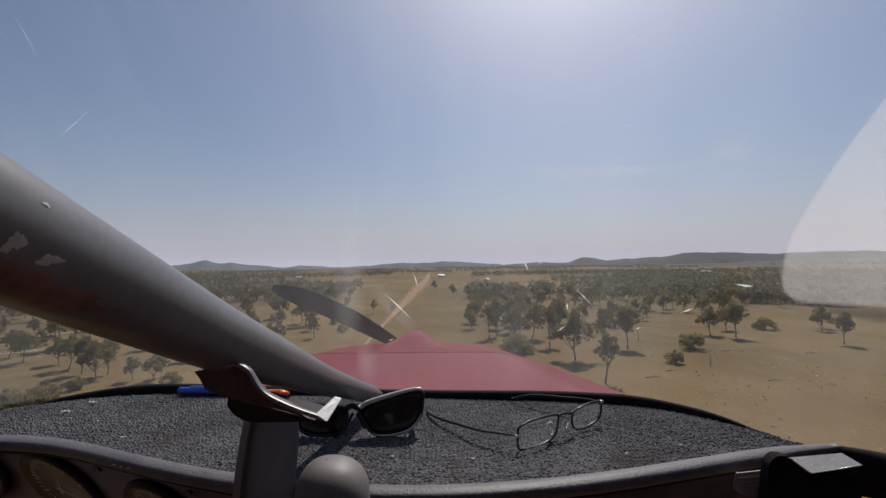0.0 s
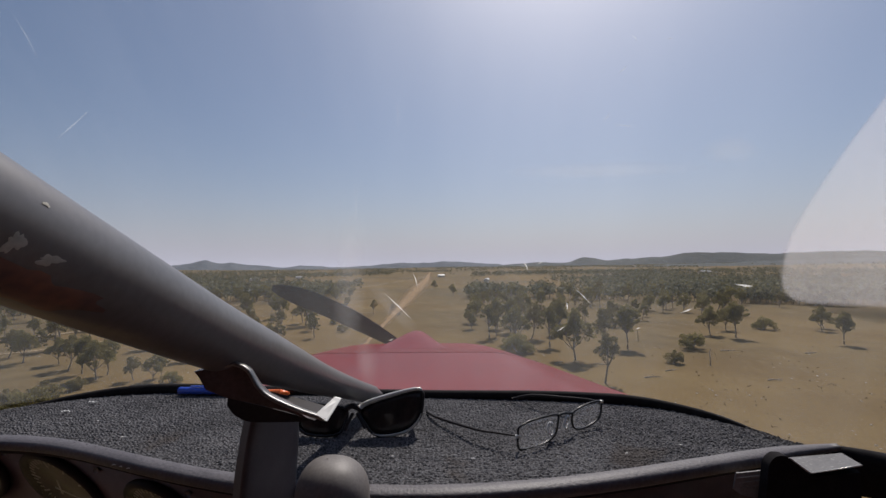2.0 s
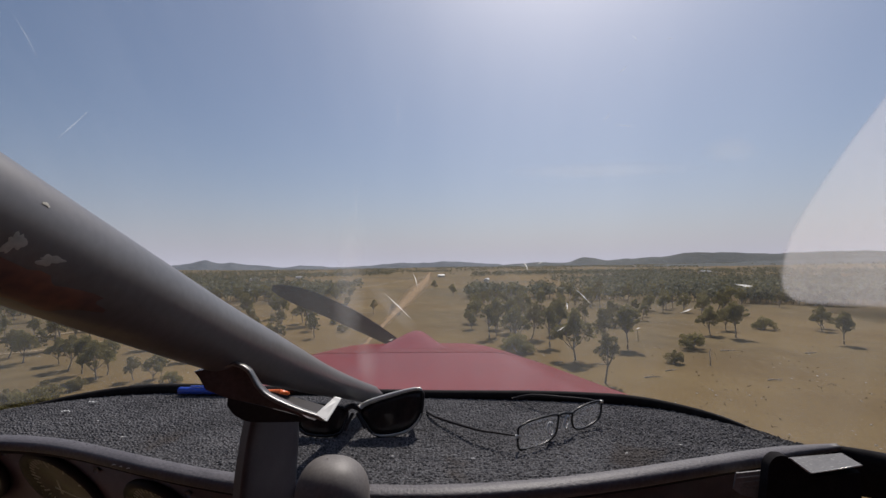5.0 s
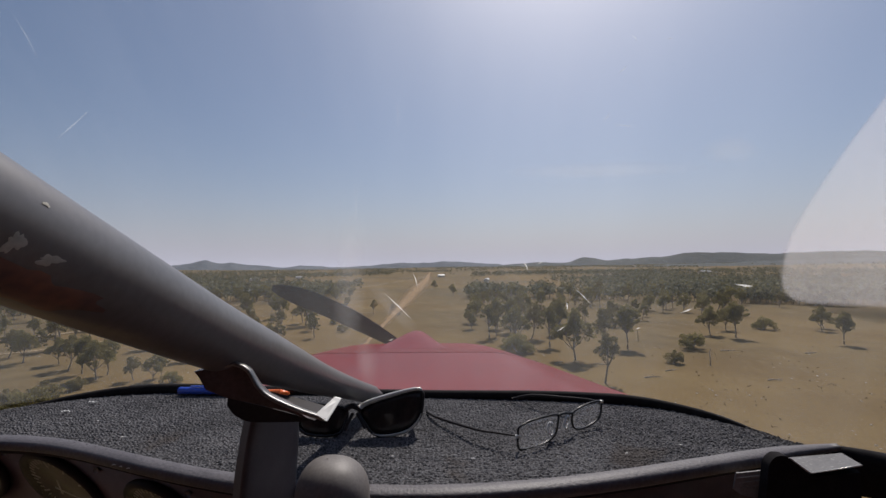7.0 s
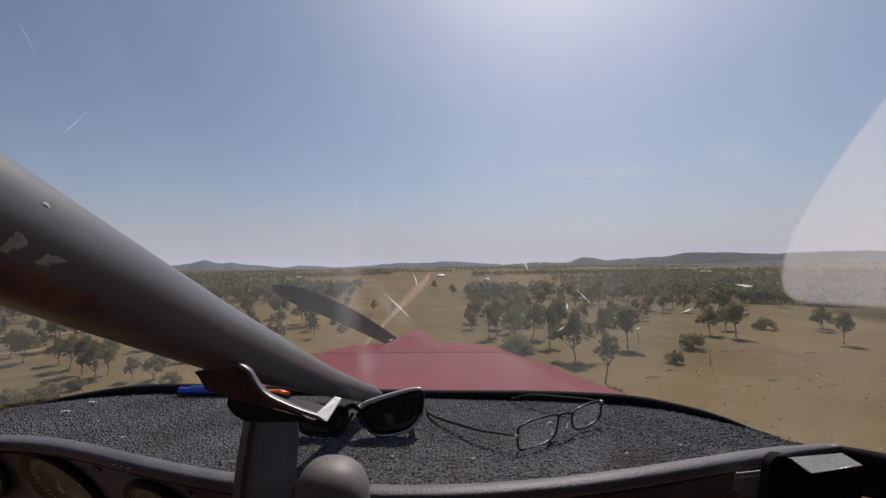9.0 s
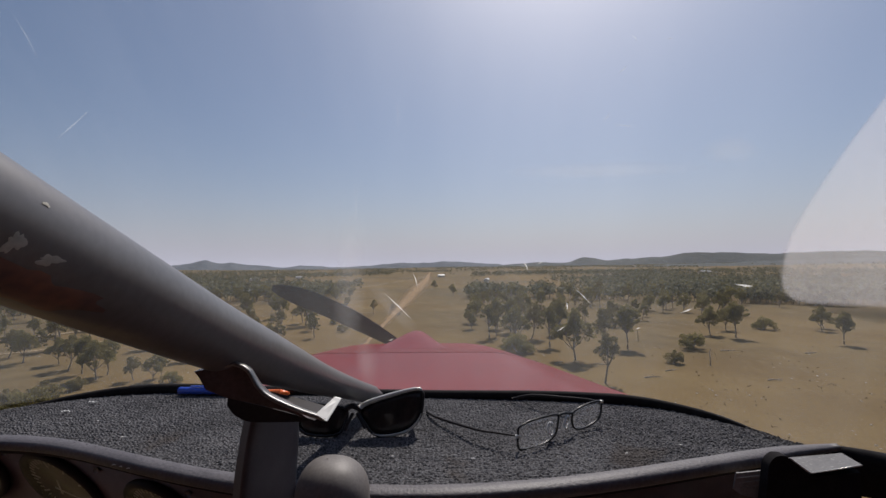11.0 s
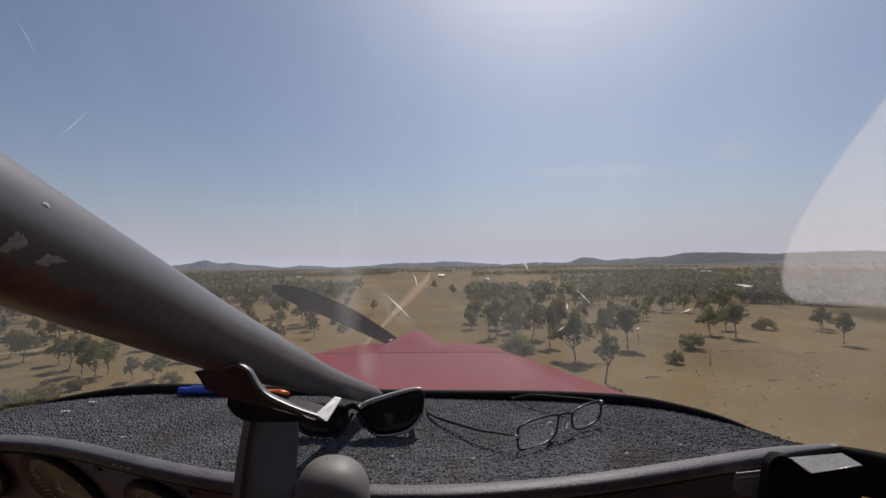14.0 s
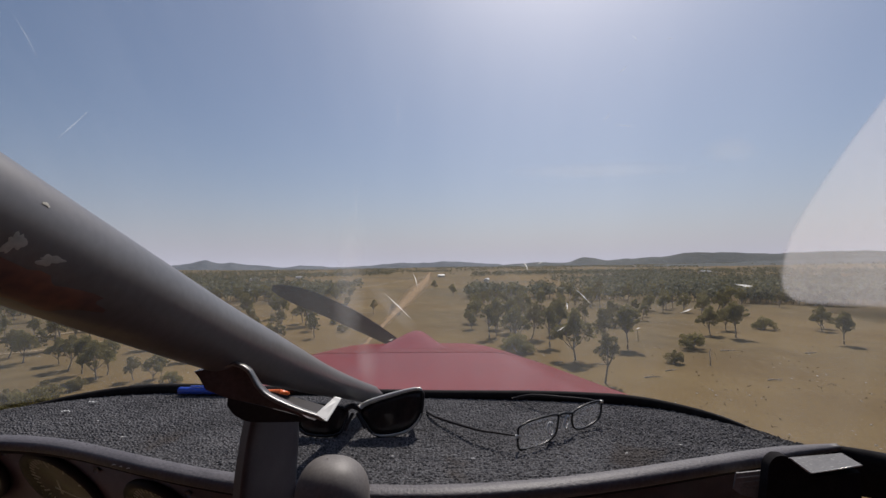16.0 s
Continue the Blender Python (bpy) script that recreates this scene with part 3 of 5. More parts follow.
count = 0
while count < 46:
    x, y = rnd.uniform(-150, -48), rnd.uniform(122, 235)
    if abs(x) > y * 1.15 or any((x - a) ** 2 + (y - b) ** 2 < 25 for a, b in placed):
        continue
    placed.append((x, y))
    stand(rnd.choice(KINDS if y < 118 else FAR_KINDS), x, y, rnd.uniform(5.0, 9.5), 11.0, rnd.uniform(0, 6.28), unplaced)
    count += 1


def far_wood():
    """Distant scrub and tree lines as one mass of small leafy clumps."""
    rng = np.random.default_rng(5)
    rr = random.Random(9)
    pts = []
    while len(pts) < 12500:
        d = 300 * (3700 / 300) ** (rr.random() ** 1.05)
        a = rr.uniform(-0.87, 0.87)
        x, y = d * math.sin(a), d * math.cos(a)
        belt = noise.fractal(Vector((x / 260, y / 420, 7.0)), 1.0, 2.0, 4)
        lane = -75 - (y - 150) * 0.06 < x < 6 + (y - 150) * 0.075
        creek = x > 20 and 230 < y - 0.25 * x < 620
        if d < 480 and not creek and rr.random() > wooded(x, y) * 0.8:
            continue
        if creek and belt < rr.uniform(-0.55, 0.05):
            continue
        if d >= 480 and not creek and belt < (rr.uniform(-0.16, 0.36) if x < -60 else rr.uniform(-0.05, 0.42) if d < 2300 else rr.uniform(-0.7, 0.1)):
            continue
        if lane and d < 1300 and rr.random() > 0.06:
            continue
        pts.append((x, y, d))
    p = np.array(pts)
    base = lay(p[:, 0], p[:, 1])
    h = rng.uniform(6.0, 11.5, len(p))
    per = 24
    c = np.repeat(np.column_stack([p[:, 0], p[:, 1], base + h * 0.60]), per, axis=0)
    hh = np.repeat(h, per)[:, None]
    q = rng.normal(size=c.shape)
    q /= np.linalg.norm(q, axis=1)[:, None]
    q = c + q * hh * np.array([0.40, 0.40, 0.36]) * rng.uniform(0.3, 1.0, (len(c), 1)) ** 0.5
    a, b = rng.normal(size=c.shape), rng.normal(size=c.shape)
    a /= np.linalg.norm(a, axis=1)[:, None]
    b = np.cross(a, b)
    b /= np.linalg.norm(b, axis=1)[:, None]
    s = hh * rng.uniform(0.07, 0.15, (len(c), 1))
    v = np.stack([q - a * s, q + b * s * 0.7, q + a * s, q - b * s * 0.7], 1).reshape(-1, 3)
    stem = np.column_stack([p[:, 0], p[:, 1], base - 0.3])
    w = h[:, None] * 0.02
    top = stem + np.column_stack([rng.normal(0, 0.3, len(p)), rng.normal(0, 0.3, len(p)), h * 0.62])
    e1, e2 = np.array([1.0, 0, 0]), np.array([-0.5, 0.8, 0])
    sv = np.stack([stem + e1 * w, stem + e2 * w, stem - (e1 + e2) * w, top], 1).reshape(-1, 3)
    k = len(v)
    f = np.arange(k).reshape(-1, 4).tolist()
    i = k + 4 * np.arange(len(p))
    f += np.concatenate([np.column_stack([i, i + 1, i + 3]), np.column_stack([i + 1, i + 2, i + 3]), np.column_stack([i + 2, i, i + 3])]).tolist()
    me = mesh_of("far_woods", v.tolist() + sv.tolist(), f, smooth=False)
    me.materials.append(LEAF_HAZED)
    return tagged(new("far_woods", me), "distant scrub and tree lines greyed by painted haze", "woodland", kind="stuff")


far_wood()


# ---------------------------------------------------------------- farm buildings
def farm_house(x, y, length, width, eave, turn, label):
    ob = thing("farm_house", (x, y, float(lay(x, y))), label, "house", "farm buildings", in_air=False)
    R = Matrix.Translation((x, y, float(lay(x, y)))) @ Matrix.Rotation(turn, 4, 'Z')
    L, W = length / 2, width / 2

    def P(a, b, c):
        return R @ Vector((a, b, c))
    part("wall", ([P(-L, -W, -0.5), P(L, -W, -0.5), P(L, W, -0.5), P(-L, W, -0.5), P(-L, -W, eave), P(L, -W, eave), P(L, W, eave), P(-L, W, eave),
                   P(-L, 0, eave + W * 0.42), P(L, 0, eave + W * 0.42)],
                  [(0, 1, 5, 4), (1, 2, 6, 9, 5), (2, 3, 7, 6), (3, 0, 4, 8, 7)]), WALLS, ob, in_air=False, smooth=False)
    o, t = 0.6, 0.12
    zr, ze = eave + W * 0.42 + 0.15, eave - o * 0.42 + 0.15
    for s in (-1, 1):
        part("roof", slab([P(-L - o, 0, zr), P(L + o, 0, zr), P(L + o, s * (W + o), ze), P(-L - o, s * (W + o), ze)], (0, 0, t)), ROOF, ob,
             in_air=False, smooth=False)
    for k in range(max(2, int(length // 4))):
        a = -L + (k + 0.5) * length / max(2, int(length // 4))
        part("window", slab([P(a - 0.7, -W - 0.03, eave * 0.4), P(a + 0.7, -W - 0.03, eave * 0.4), P(a + 0.7, -W - 0.03, eave * 0.8), P(a - 0.7, -W - 0.03, eave * 0.8)],
                            R.to_3x3() @ Vector((0, -0.06, 0))), WINDOW_DARK, ob, in_air=False, smooth=False)
    return ob


farm_house(-4, 880, 13, 8, 3.0, 0.25, "white iron-roofed farm shed beside the strip")
farm_house(66, 640, 40, 7, 3.0, 1.42, "long pale-roofed shed among trees")
farm_house(-342, 760, 16, 9, 3.0, 0.5, "pale-roofed farmhouse among trees")
farm_house(-290, 850, 14, 9, 3.0, -0.4, "pale-roofed farmhouse among trees")
farm_house(-150, 330, 14, 9, 3.0, 0.2, "small pale-roofed house among gum trees")
farm_house(560, 900, 26, 12, 4.0, 0.35, "pale-roofed farmhouse below the ridge")


def fallen_branch(x, y, length, turn, seed):
    random.seed(seed)
    z = float(lay(x, y))
    ob = thing("fallen_branch", (x, y, z), "bleached fallen branch lying in dry grass", "branch", "fallen branches", in_air=False)
    d = Vector((math.cos(turn), math.sin(turn), 0)) * length
    a = Vector((x, y, z + 0.12))
    geos = [tube_geo(a, a + d * 0.5 + Vector((0.2, 0.4, 0.05)), 0.10, 0.07, 6), tube_geo(a + d * 0.5 + Vector((0.2, 0.4, 0.05)), a + d, 0.07, 0.03, 6)]
    for k in range(7):
        s = a + d * random.uniform(0.2, 0.9)
        geos.append(tube_geo(s, s + Vector((random.uniform(-1, 1), random.uniform(-1, 1), random.uniform(0, 0.6))) * length * 0.35, 0.04, 0.012, 5))
    part("limb", join(*geos), DEADWOOD, ob, in_air=False)


for i, (x, y, l, t) in enumerate([(48, 92, 3.2, 0.3), (41, 87, 4.0, 0.1), (73, 112, 4.5, -0.1), (26, 100, 3.0, 0.5), (92, 108, 3.4, 0.2), (64, 84, 2.6, 0.0), (38, 98, 3.6, 2.9)]):
    fallen_branch(x, y, l, t, 40 + i)


def scatter(name, n, seed, label, category, material, tuft):
    """Small ground litter over the near paddock as one mass: stones or dry tussocks."""
    rng = np.random.default_rng(seed)
    verts, faces = [], []
    made = 0
    while made < n:
        y = 52 + 130 * rng.random() ** 1.6
        x = rng.uniform(-1.15, 1.15) * y
        if noise.noise(Vector((x / 17, y / 17, seed))) < rng.uniform(-0.2, 0.5):
            continue
        made += 1
        z, k = float(lay(x, y)), len(verts)
        if tuft:
            r = rng.uniform(0.10, 0.28)
            for _ in range(7):
                a, b = rng.uniform(0, 6.28), rng.uniform(0, 6.28)
                p = np.array([x + r * 0.6 * math.cos(a), y + r * 0.6 * math.sin(a), z])
                t = p + np.array([r * math.cos(b), r * math.sin(b), r * rng.uniform(0.7, 1.4)])
                w = np.array([-math.sin(b), math.cos(b), 0]) * r * 0.22
                q = len(verts)
                verts += [tuple(p - w), tuple(p + w), tuple(t)]
                faces.append((q, q + 1, q + 2))
        else:
            r = rng.uniform(0.06, 0.24)
            ring_n = 6
            for lvl, f in ((0.0, 1.0), (0.5, 0.8)):
                verts += [(x + r * f * math.cos(6.283 * j / ring_n) * rng.uniform(0.7, 1.2), y + r * f * math.sin(6.283 * j / ring_n) * rng.uniform(0.7, 1.2),
                           z - 0.02 + r * lvl * 0.9) for j in range(ring_n)]
            verts.append((x, y, z + r * 0.65))
            faces += [(k + j, k + (j + 1) % 6, k + 6 + (j + 1) % 6, k + 6 + j) for j in range(6)] + [(k + 6 + j, k + 6 + (j + 1) % 6, k + 12) for j in range(6)]
    me = mesh_of(name, verts, faces, smooth=False)
    me.materials.append(material)
    return tagged(new(name, me), label, category, kind="stuff")


STONE = surface("pale_stone", (0.30, 0.26, 0.20), (0.46, 0.41, 0.34), 0.8, 9, 0.9, bump=0.3, dist=0.02)
TUSSOCK = surface("dry_tussock", (0.13, 0.092, 0.044), (0.21, 0.148, 0.070), 0.7, 8, 0.95, bump=0, spec=0.1, per_island=0.3)
scatter("loose_stones", 320, 61, "pale stones scattered over dry grass", "stones", STONE, False)
scatter("grass_tussocks", 900, 62, "dull brown dry grass tussocks", "grass", TUSSOCK, True)


def wire_fence(x0, y0, x1, y1, n):
    """Leaning split posts with two slack wires."""
    rr = random.Random(77)
    ob = thing("wire_fence", ((x0 + x1) / 2, (y0 + y1) / 2, float(lay((x0 + x1) / 2, (y0 + y1) / 2))), "old grey split-post wire fence across the paddock", "fence", in_air=False)
    tops = []
    for k in range(n):
        x, y = x0 + (x1 - x0) * k / (n - 1) + rr.uniform(-0.2, 0.2), y0 + (y1 - y0) * k / (n - 1)
        z = float(lay(x, y))
        lean = Vector((rr.uniform(-0.08, 0.08), rr.uniform(-0.05, 0.05), 0))
        part("post", sweep([Vector((x, y, z - 0.3)), Vector((x, y, z + 0.6)) + lean * 0.5, Vector((x, y, z + 1.25)) + lean], lambda t: 0.06 - 0.015 * t, 6), DEADWOOD, ob, in_air=False)
        tops.append(Vector((x, y, z)))
    for hgt in (0.55, 1.05):
        part("wire", sweep([p + Vector((0, 0, hgt)) for p in tops], 0.008, 4), BARK, ob, "thin slack fence wire", in_air=False)


wire_fence(66.5, 145.5, 58.5, 127, 7)


def dead_snag(x, y, h):
    random.seed(91)
    z = float(lay(x, y))
    ob = thing("dead_tree", (x, y, z), "bare grey dead tree snag without leaves", "tree", in_air=False)
    a = Vector((x, y, z - 0.2))
    top = a + Vector((0.25, 0.1, h))
    geos = [sweep(smooth_path([a, a + Vector((0.12, 0, h * 0.4)), a + Vector((-0.05, 0, h * 0.7)), top], 5), lambda t: 0.13 - 0.10 * t, 7)]
    for k in range(6):
        s = a.lerp(top, 0.35 + 0.1 * k)
        e = s + Vector((random.choice((-1, 1)) * random.uniform(0.4, 1.0), random.uniform(-0.6, 0.6), random.uniform(0.3, 0.9))) * h * 0.22
        geos.append(tube_geo(s, e, 0.05, 0.012, 5))
    part("trunk", join(*geos), DEADWOOD, ob, in_air=False)


dead_snag(60.5, 96.5, 4.0)

# ---------------------------------------------------------------- cabin shell
DECK = -0.21                                  # carpet level below the eye


def near_edge(x):
    return 0.404 + 0.034 * x + 0.73 * x * x - 0.297 * x ** 3 - 1.179 * x ** 4 - 0.7 * max(-x - 0.40, 0) ** 2 if x > -0.62 else near_edge(-0.6199)


def far_edge(x):
    """Front of the carpet: nearly straight ahead, sweeping back at both sides with the windscreen."""
    y = 0.6728 - (0.088 if x < 0 else 0.0568) * x
    if x > 0.10:
        y -= 0.754 * (x - 0.10) ** 2 + 3.55 * max(x - 0.27, 0) ** 2
    if x < -0.45:
        y -= 2.3 * (x + 0.45) ** 2
    return y


X_LEFT, X_RIGHT = -0.74, 0.435

# added out of view to close the cabin; high sides cut fill light
cabin = thing("cabin_shell", (0, -0.6, -1.0), "unseen plain cabin walls that limit the fill light", "cabin", kind="structure")
part("roof", slab([(-0.78, 0.10, 0.44), (0.66, 0.10, 0.44), (0.66, -1.3, 0.44), (-0.78, -1.3, 0.44)], (0, 0, 0.03)), CABIN, cabin, smooth=False)
part("rear_wall", slab([(-0.78, -1.3, -1.0), (0.66, -1.3, -1.0), (0.66, -1.3, 0.44), (-0.78, -1.3, 0.44)], (0, -0.03, 0)), CABIN, cabin, smooth=False)
part("floor_panel", slab([(-0.78, 0.75, -1.0), (0.66, 0.75, -1.0), (0.66, -1.3, -1.0), (-0.78, -1.3, -1.0)], (0, 0, -0.03)), CABIN, cabin, smooth=False)
part("side_panel", slab([(-0.78, 0.45, -1.0), (-0.78, -1.3, -1.0), (-0.78, -1.3, 0.26), (-0.78, 0.05, 0.26), (-0.78, 0.45, -0.20)], (-0.03, 0, 0)), CABIN, cabin, smooth=False)
part("side_panel", slab([(0.66, 0.45, -1.0), (0.66, -1.3, -1.0), (0.66, -1.3, 0.26), (0.66, 0.05, 0.26), (0.66, 0.45, -0.20)], (0.03, 0, 0)), CABIN, cabin, smooth=False)


# windscreen: a bowed acrylic sheet from the deck's front edge back to the roof
def screen_point(u, v, off=0.0):
    x0 = -0.80 + 1.50 * u
    bx = min(max(x0, -0.76), 0.43)
    by = far_edge(bx) + 0.016 - 1.6 * max(-0.76 - x0, 0) + 0.05 * min(max((x0 - 0.39) / 0.06, 0), 1)
    bottom = Vector((x0, by, DECK + 0.004 - 0.07 * min(max((x0 - 0.33) / 0.10, 0), 1)))
    top = Vector((-0.78 + 1.44 * u, 0.10, 0.45))
    bow = math.sin(v * math.pi) * 0.09 * (1 - (2 * u - 1) ** 4)
    p = bottom.lerp(top, v)
    return p + Vector((0, 0.62, 0.78)) * (bow + off)


def screen_sheet():
    nu, nv = 49, 33
    inner = [screen_point(i / (nu - 1), j / (nv - 1)) for i in range(nu) for j in range(nv)]
    outer = [screen_point(i / (nu - 1), j / (nv - 1), 0.003) for i in range(nu) for j in range(nv)]
    f = grid_faces(nu, nv)
    k = nu * nv
    return inner + outer, f + [tuple(i + k for i in q)[::-1] for q in f]


windscreen = thing("windscreen", (0, 0.70, DECK), "scratched dusty clear acrylic windscreen", "windscreen")
pane = part("pane", screen_sheet(), ACRYLIC, windscreen, "hazy scratched acrylic")
pane.visible_shadow = False


FAINT = veil_material("faint_scratch", 0.085, (0.95, 0.95, 0.92), 0.01, 0.3)


def scratch(u0, v0, u1, v1, w):
    """A raised, tapered nick in the acrylic."""
    a, b = screen_point(u0, v0, -0.0012), screen_point(u1, v1, -0.0012)
    m = screen_point((u0 + u1) / 2 + 0.0006, (v0 + v1) / 2, -0.0012)
    side = (b - a).cross(m).normalized() * w * 0.6
    inward = -m.normalized() * 0.0006
    ob = part("scratch", slab([a, m - side, b, m + side], inward), SCRATCH if max(v0, v1) < 0.26 else FAINT, windscreen, "bright scratch in the acrylic", smooth=False)
    ob.visible_shadow = False


for u0, v0, u1, v1, w in [(0.4767, 0.195, 0.5033, 0.145, 0.0012), (0.5067, 0.230, 0.5100, 0.205, 0.0008), (0.6520, 0.178, 0.6540, 0.163, 0.0010),
                          (0.6460, 0.124, 0.6533, 0.135, 0.0010), (0.610, 0.246, 0.6140, 0.233, 0.0008), (0.4633, 0.38, 0.4567, 0.305, 0.0006),
                          (0.6633, 0.513, 0.668, 0.522, 0.0012), (0.6595, 0.453, 0.664, 0.467, 0.0010), (0.6667, 0.45, 0.6867, 0.446, 0.0008),
                          (0.4267, 0.476, 0.4333, 0.468, 0.0007), (0.689, 0.550, 0.694, 0.5495, 0.0011), (0.666, 0.556, 0.671, 0.549, 0.0011),
                          (0.2233, 0.45, 0.2667, 0.49, 0.0008), (0.2533, 0.60, 0.2500, 0.55, 0.0009), (0.7467, 0.165, 0.7540, 0.175, 0.0014)]:
    scratch(u0, v0, u1, v1, w)
for u0, v0, u1, v1, w in [(0.7720, 0.234, 0.7810, 0.241, 0.0022), (0.6567, 0.205, 0.6767, 0.170, 0.0005), (0.7160, 0.133, 0.7205, 0.137, 0.0009),
                          (0.42, 0.321, 0.4267, 0.319, 0.0005), (0.6225, 0.243, 0.627, 0.247, 0.0009), (0.6667, 0.315, 0.6767, 0.32, 0.0005),
                          (0.4767, 0.105, 0.4833, 0.11, 0.0010), (0.5033, 0.49, 0.5028, 0.45, 0.0006)]:
    scratch(u0, v0, u1, v1, w)


GLARE_FILM = veil_material("glare_film", 0.014, (0.95, 0.93, 0.93), 0.0, 0.2)


def glare_streak(u, v, du, dv, tilt):
    """Imitated screen glare and smudging: thin films of shrinking size on the inner face."""
    films = []
    for k in range(5):
        f = 1 - 0.17 * k
        outline = []
        for j in range(28):
            a = 2 * math.pi * j / 28
            p, q = du * f * math.cos(a), dv * f * math.sin(a)
            outline.append(screen_point(u + p + tilt * q, v + q, -0.0015 - 0.0004 * k))
        films.append((outline, [tuple(range(28))]))
    ob = part("glare_streak", join(*films), GLARE_FILM, windscreen, "soft pale film imitating glare and smudging", smooth=False)
    ob.visible_shadow = False


for u, v, du, dv, tilt in [(0.4525, 0.070, 0.013, 0.055, -0.02), (0.443, 0.20, 0.016, 0.13, 0.10), (0.665, 0.388, 0.075, 0.012, 0.0), (0.750, 0.41, 0.016, 0.018, 0.0), (0.485, 0.17, 0.012, 0.05, -0.4)]:
    glare_streak(u, v, du, dv, tilt)

# ---------------------------------------------------------------- glareshield
shield = thing("glareshield", (0, 0.5, DECK), "charcoal looped carpet over the instrument panel top", "glareshield")


def carpet_geo():
    """Looped pile: staggered rows of small loops with uneven height."""
    rng = np.random.default_rng(3)
    nu, nv = 1150, 330
    xs = np.linspace(X_LEFT, X_RIGHT, nu)
    near = np.array([near_edge(float(x)) for x in xs])
    far = np.maximum(np.array([far_edge(float(x)) for x in xs]), near + 0.002)
    v = np.linspace(0, 1, nv)
    X = np.repeat(xs[:, None], nv, 1)
    Y = near[:, None] + (far - near)[:, None] * v[None, :]
    wob = 0.0016 * np.sin(X * 61 + 3 * np.sin(Y * 37)) + 0.0008 * np.sin(X * 173)
    row = (Y + wob) / 0.0043
    col = X / 0.0049 + 0.5 * (np.floor(row) % 2) + 0.25 * np.sin(np.floor(row) * 2.7)
    tall = (np.sin(np.floor(row) * 12.9898 + np.floor(col) * 78.233) * 43758.5453) % 1.0
    lump = np.abs(np.sin(np.pi * row)) ** 0.8 * (0.45 + 0.55 * np.abs(np.sin(np.pi * col)) ** 0.8)
    Z = DECK - 0.0016 + 0.0026 * lump * (0.58 + 0.64 * tall) + rng.normal(0, 0.00016, X.shape)
    Z += 0.0015 * np.sin(X * 11) * np.sin(Y * 17)
    X = X + rng.normal(0, 0.00015, X.shape)
    return np.stack([X, Y, Z], -1).reshape(-1, 3).tolist(), grid_faces(nu, nv)


part("carpet", carpet_geo(), CARPET, shield, "charcoal looped pile carpet with lint")
lip_rings = []
for i in range(120):
    x = X_LEFT + (0.452 - X_LEFT) * i / 119
    y = near_edge(min(x, 0.47))
    prof = [(0.007, -0.005), (0.0045, 0.0018), (0.0035, 0.0024), (-0.0085, 0.0004), (-0.0105, -0.0012), (-0.0112, -0.0045), (-0.0105, -0.0095), (-0.0085, -0.0115), (0.007, -0.0120)]
    k = 1 - 0.55 * min(max((x - 0.36) / 0.09, 0), 1)
    lip_rings.append([(x, y + a * k, DECK + b * k) for a, b in prof])
part("padded_lip", loft(lip_rings), VINYL, shield, "grey vinyl padded edge")
corner = []
for i in range(16):
    x = 0.440 + 0.015 * i
    y = near_edge(0.452) + 0.025 * (i / 15) ** 2
    w = 0.5 + 0.5 * min(1, i / 4)
    corner.append([(x, y + a * w, DECK + b - 0.055 * (i / 15) ** 1.35) for a, b in [(0.010, -0.012), (0.006, -0.002), (0.001, 0.0002), (-0.008, -0.002), (-0.012, -0.010), (-0.012, -0.05), (0.010, -0.05)]])
part("corner_trim", loft(corner), RUBBER, shield, "black moulded end piece")
seal = []
for i in range(110):
    x = -0.66 + 1.062 * i / 109
    y = far_edge(x)
    h = float(np.interp(x, [-0.66, -0.64, -0.608, -0.58, -0.545, -0.50, -0.42, -0.10, 0.10, 0.23, 0.265, 0.31, 0.356, 0.377, 0.394],
                        [-0.004, 0.0, 0.0055, 0.0085, 0.0114, 0.0128, 0.0134, 0.0098, 0.0106, 0.0122, 0.0128, 0.0116, 0.0086, 0.0052, -0.001]))
    seal.append([(x, y - 0.001, DECK - 0.006), (x, y, DECK + h * 0.7), (x, y + 0.003, DECK + h), (x, y + 0.010, DECK + h), (x, y + 0.014, DECK - 0.006)])
part("edge_seal", loft(seal), RUBBER, shield, "black rubber windscreen seal")
part("base_board", slab([(X_LEFT, near_edge(X_LEFT), DECK - 0.012)] + [(x, far_edge(x) + 0.02, DECK - 0.012) for x in np.linspace(X_LEFT, X_RIGHT, 24).tolist()]
                        + [(x, near_edge(x) + 0.002, DECK - 0.012) for x in np.linspace(X_RIGHT, X_LEFT, 24).tolist()], (0, 0, -0.008)), BLACK, shield, smooth=False)

panel = thing("instrument_panel", (0, 0.45, -0.62), "dark worn instrument panel with round dials", "instrument panel")


def panel_y(x):
    x = min(max(x, -0.62), 0.46)
    return near_edge(x) + 0.7 * max(-x - 0.40, 0) ** 2 + 0.006


LEAN = math.tan(radians(29.0))               # the panel tucks forward under the overhanging glareshield


face = []
for i in range(60):
    x = X_LEFT + (0.46 - X_LEFT) * i / 59
    y = panel_y(x)
    low = y + LEAN * 0.20
    face.append([(x, y, DECK - 0.010), (x, low, DECK - 0.21), (x, low, -0.62), (x, low + 0.02, -0.62), (x, low + 0.02, DECK - 0.21), (x, y + 0.02, DECK - 0.010)])
part("face", loft(face), PANEL, panel)


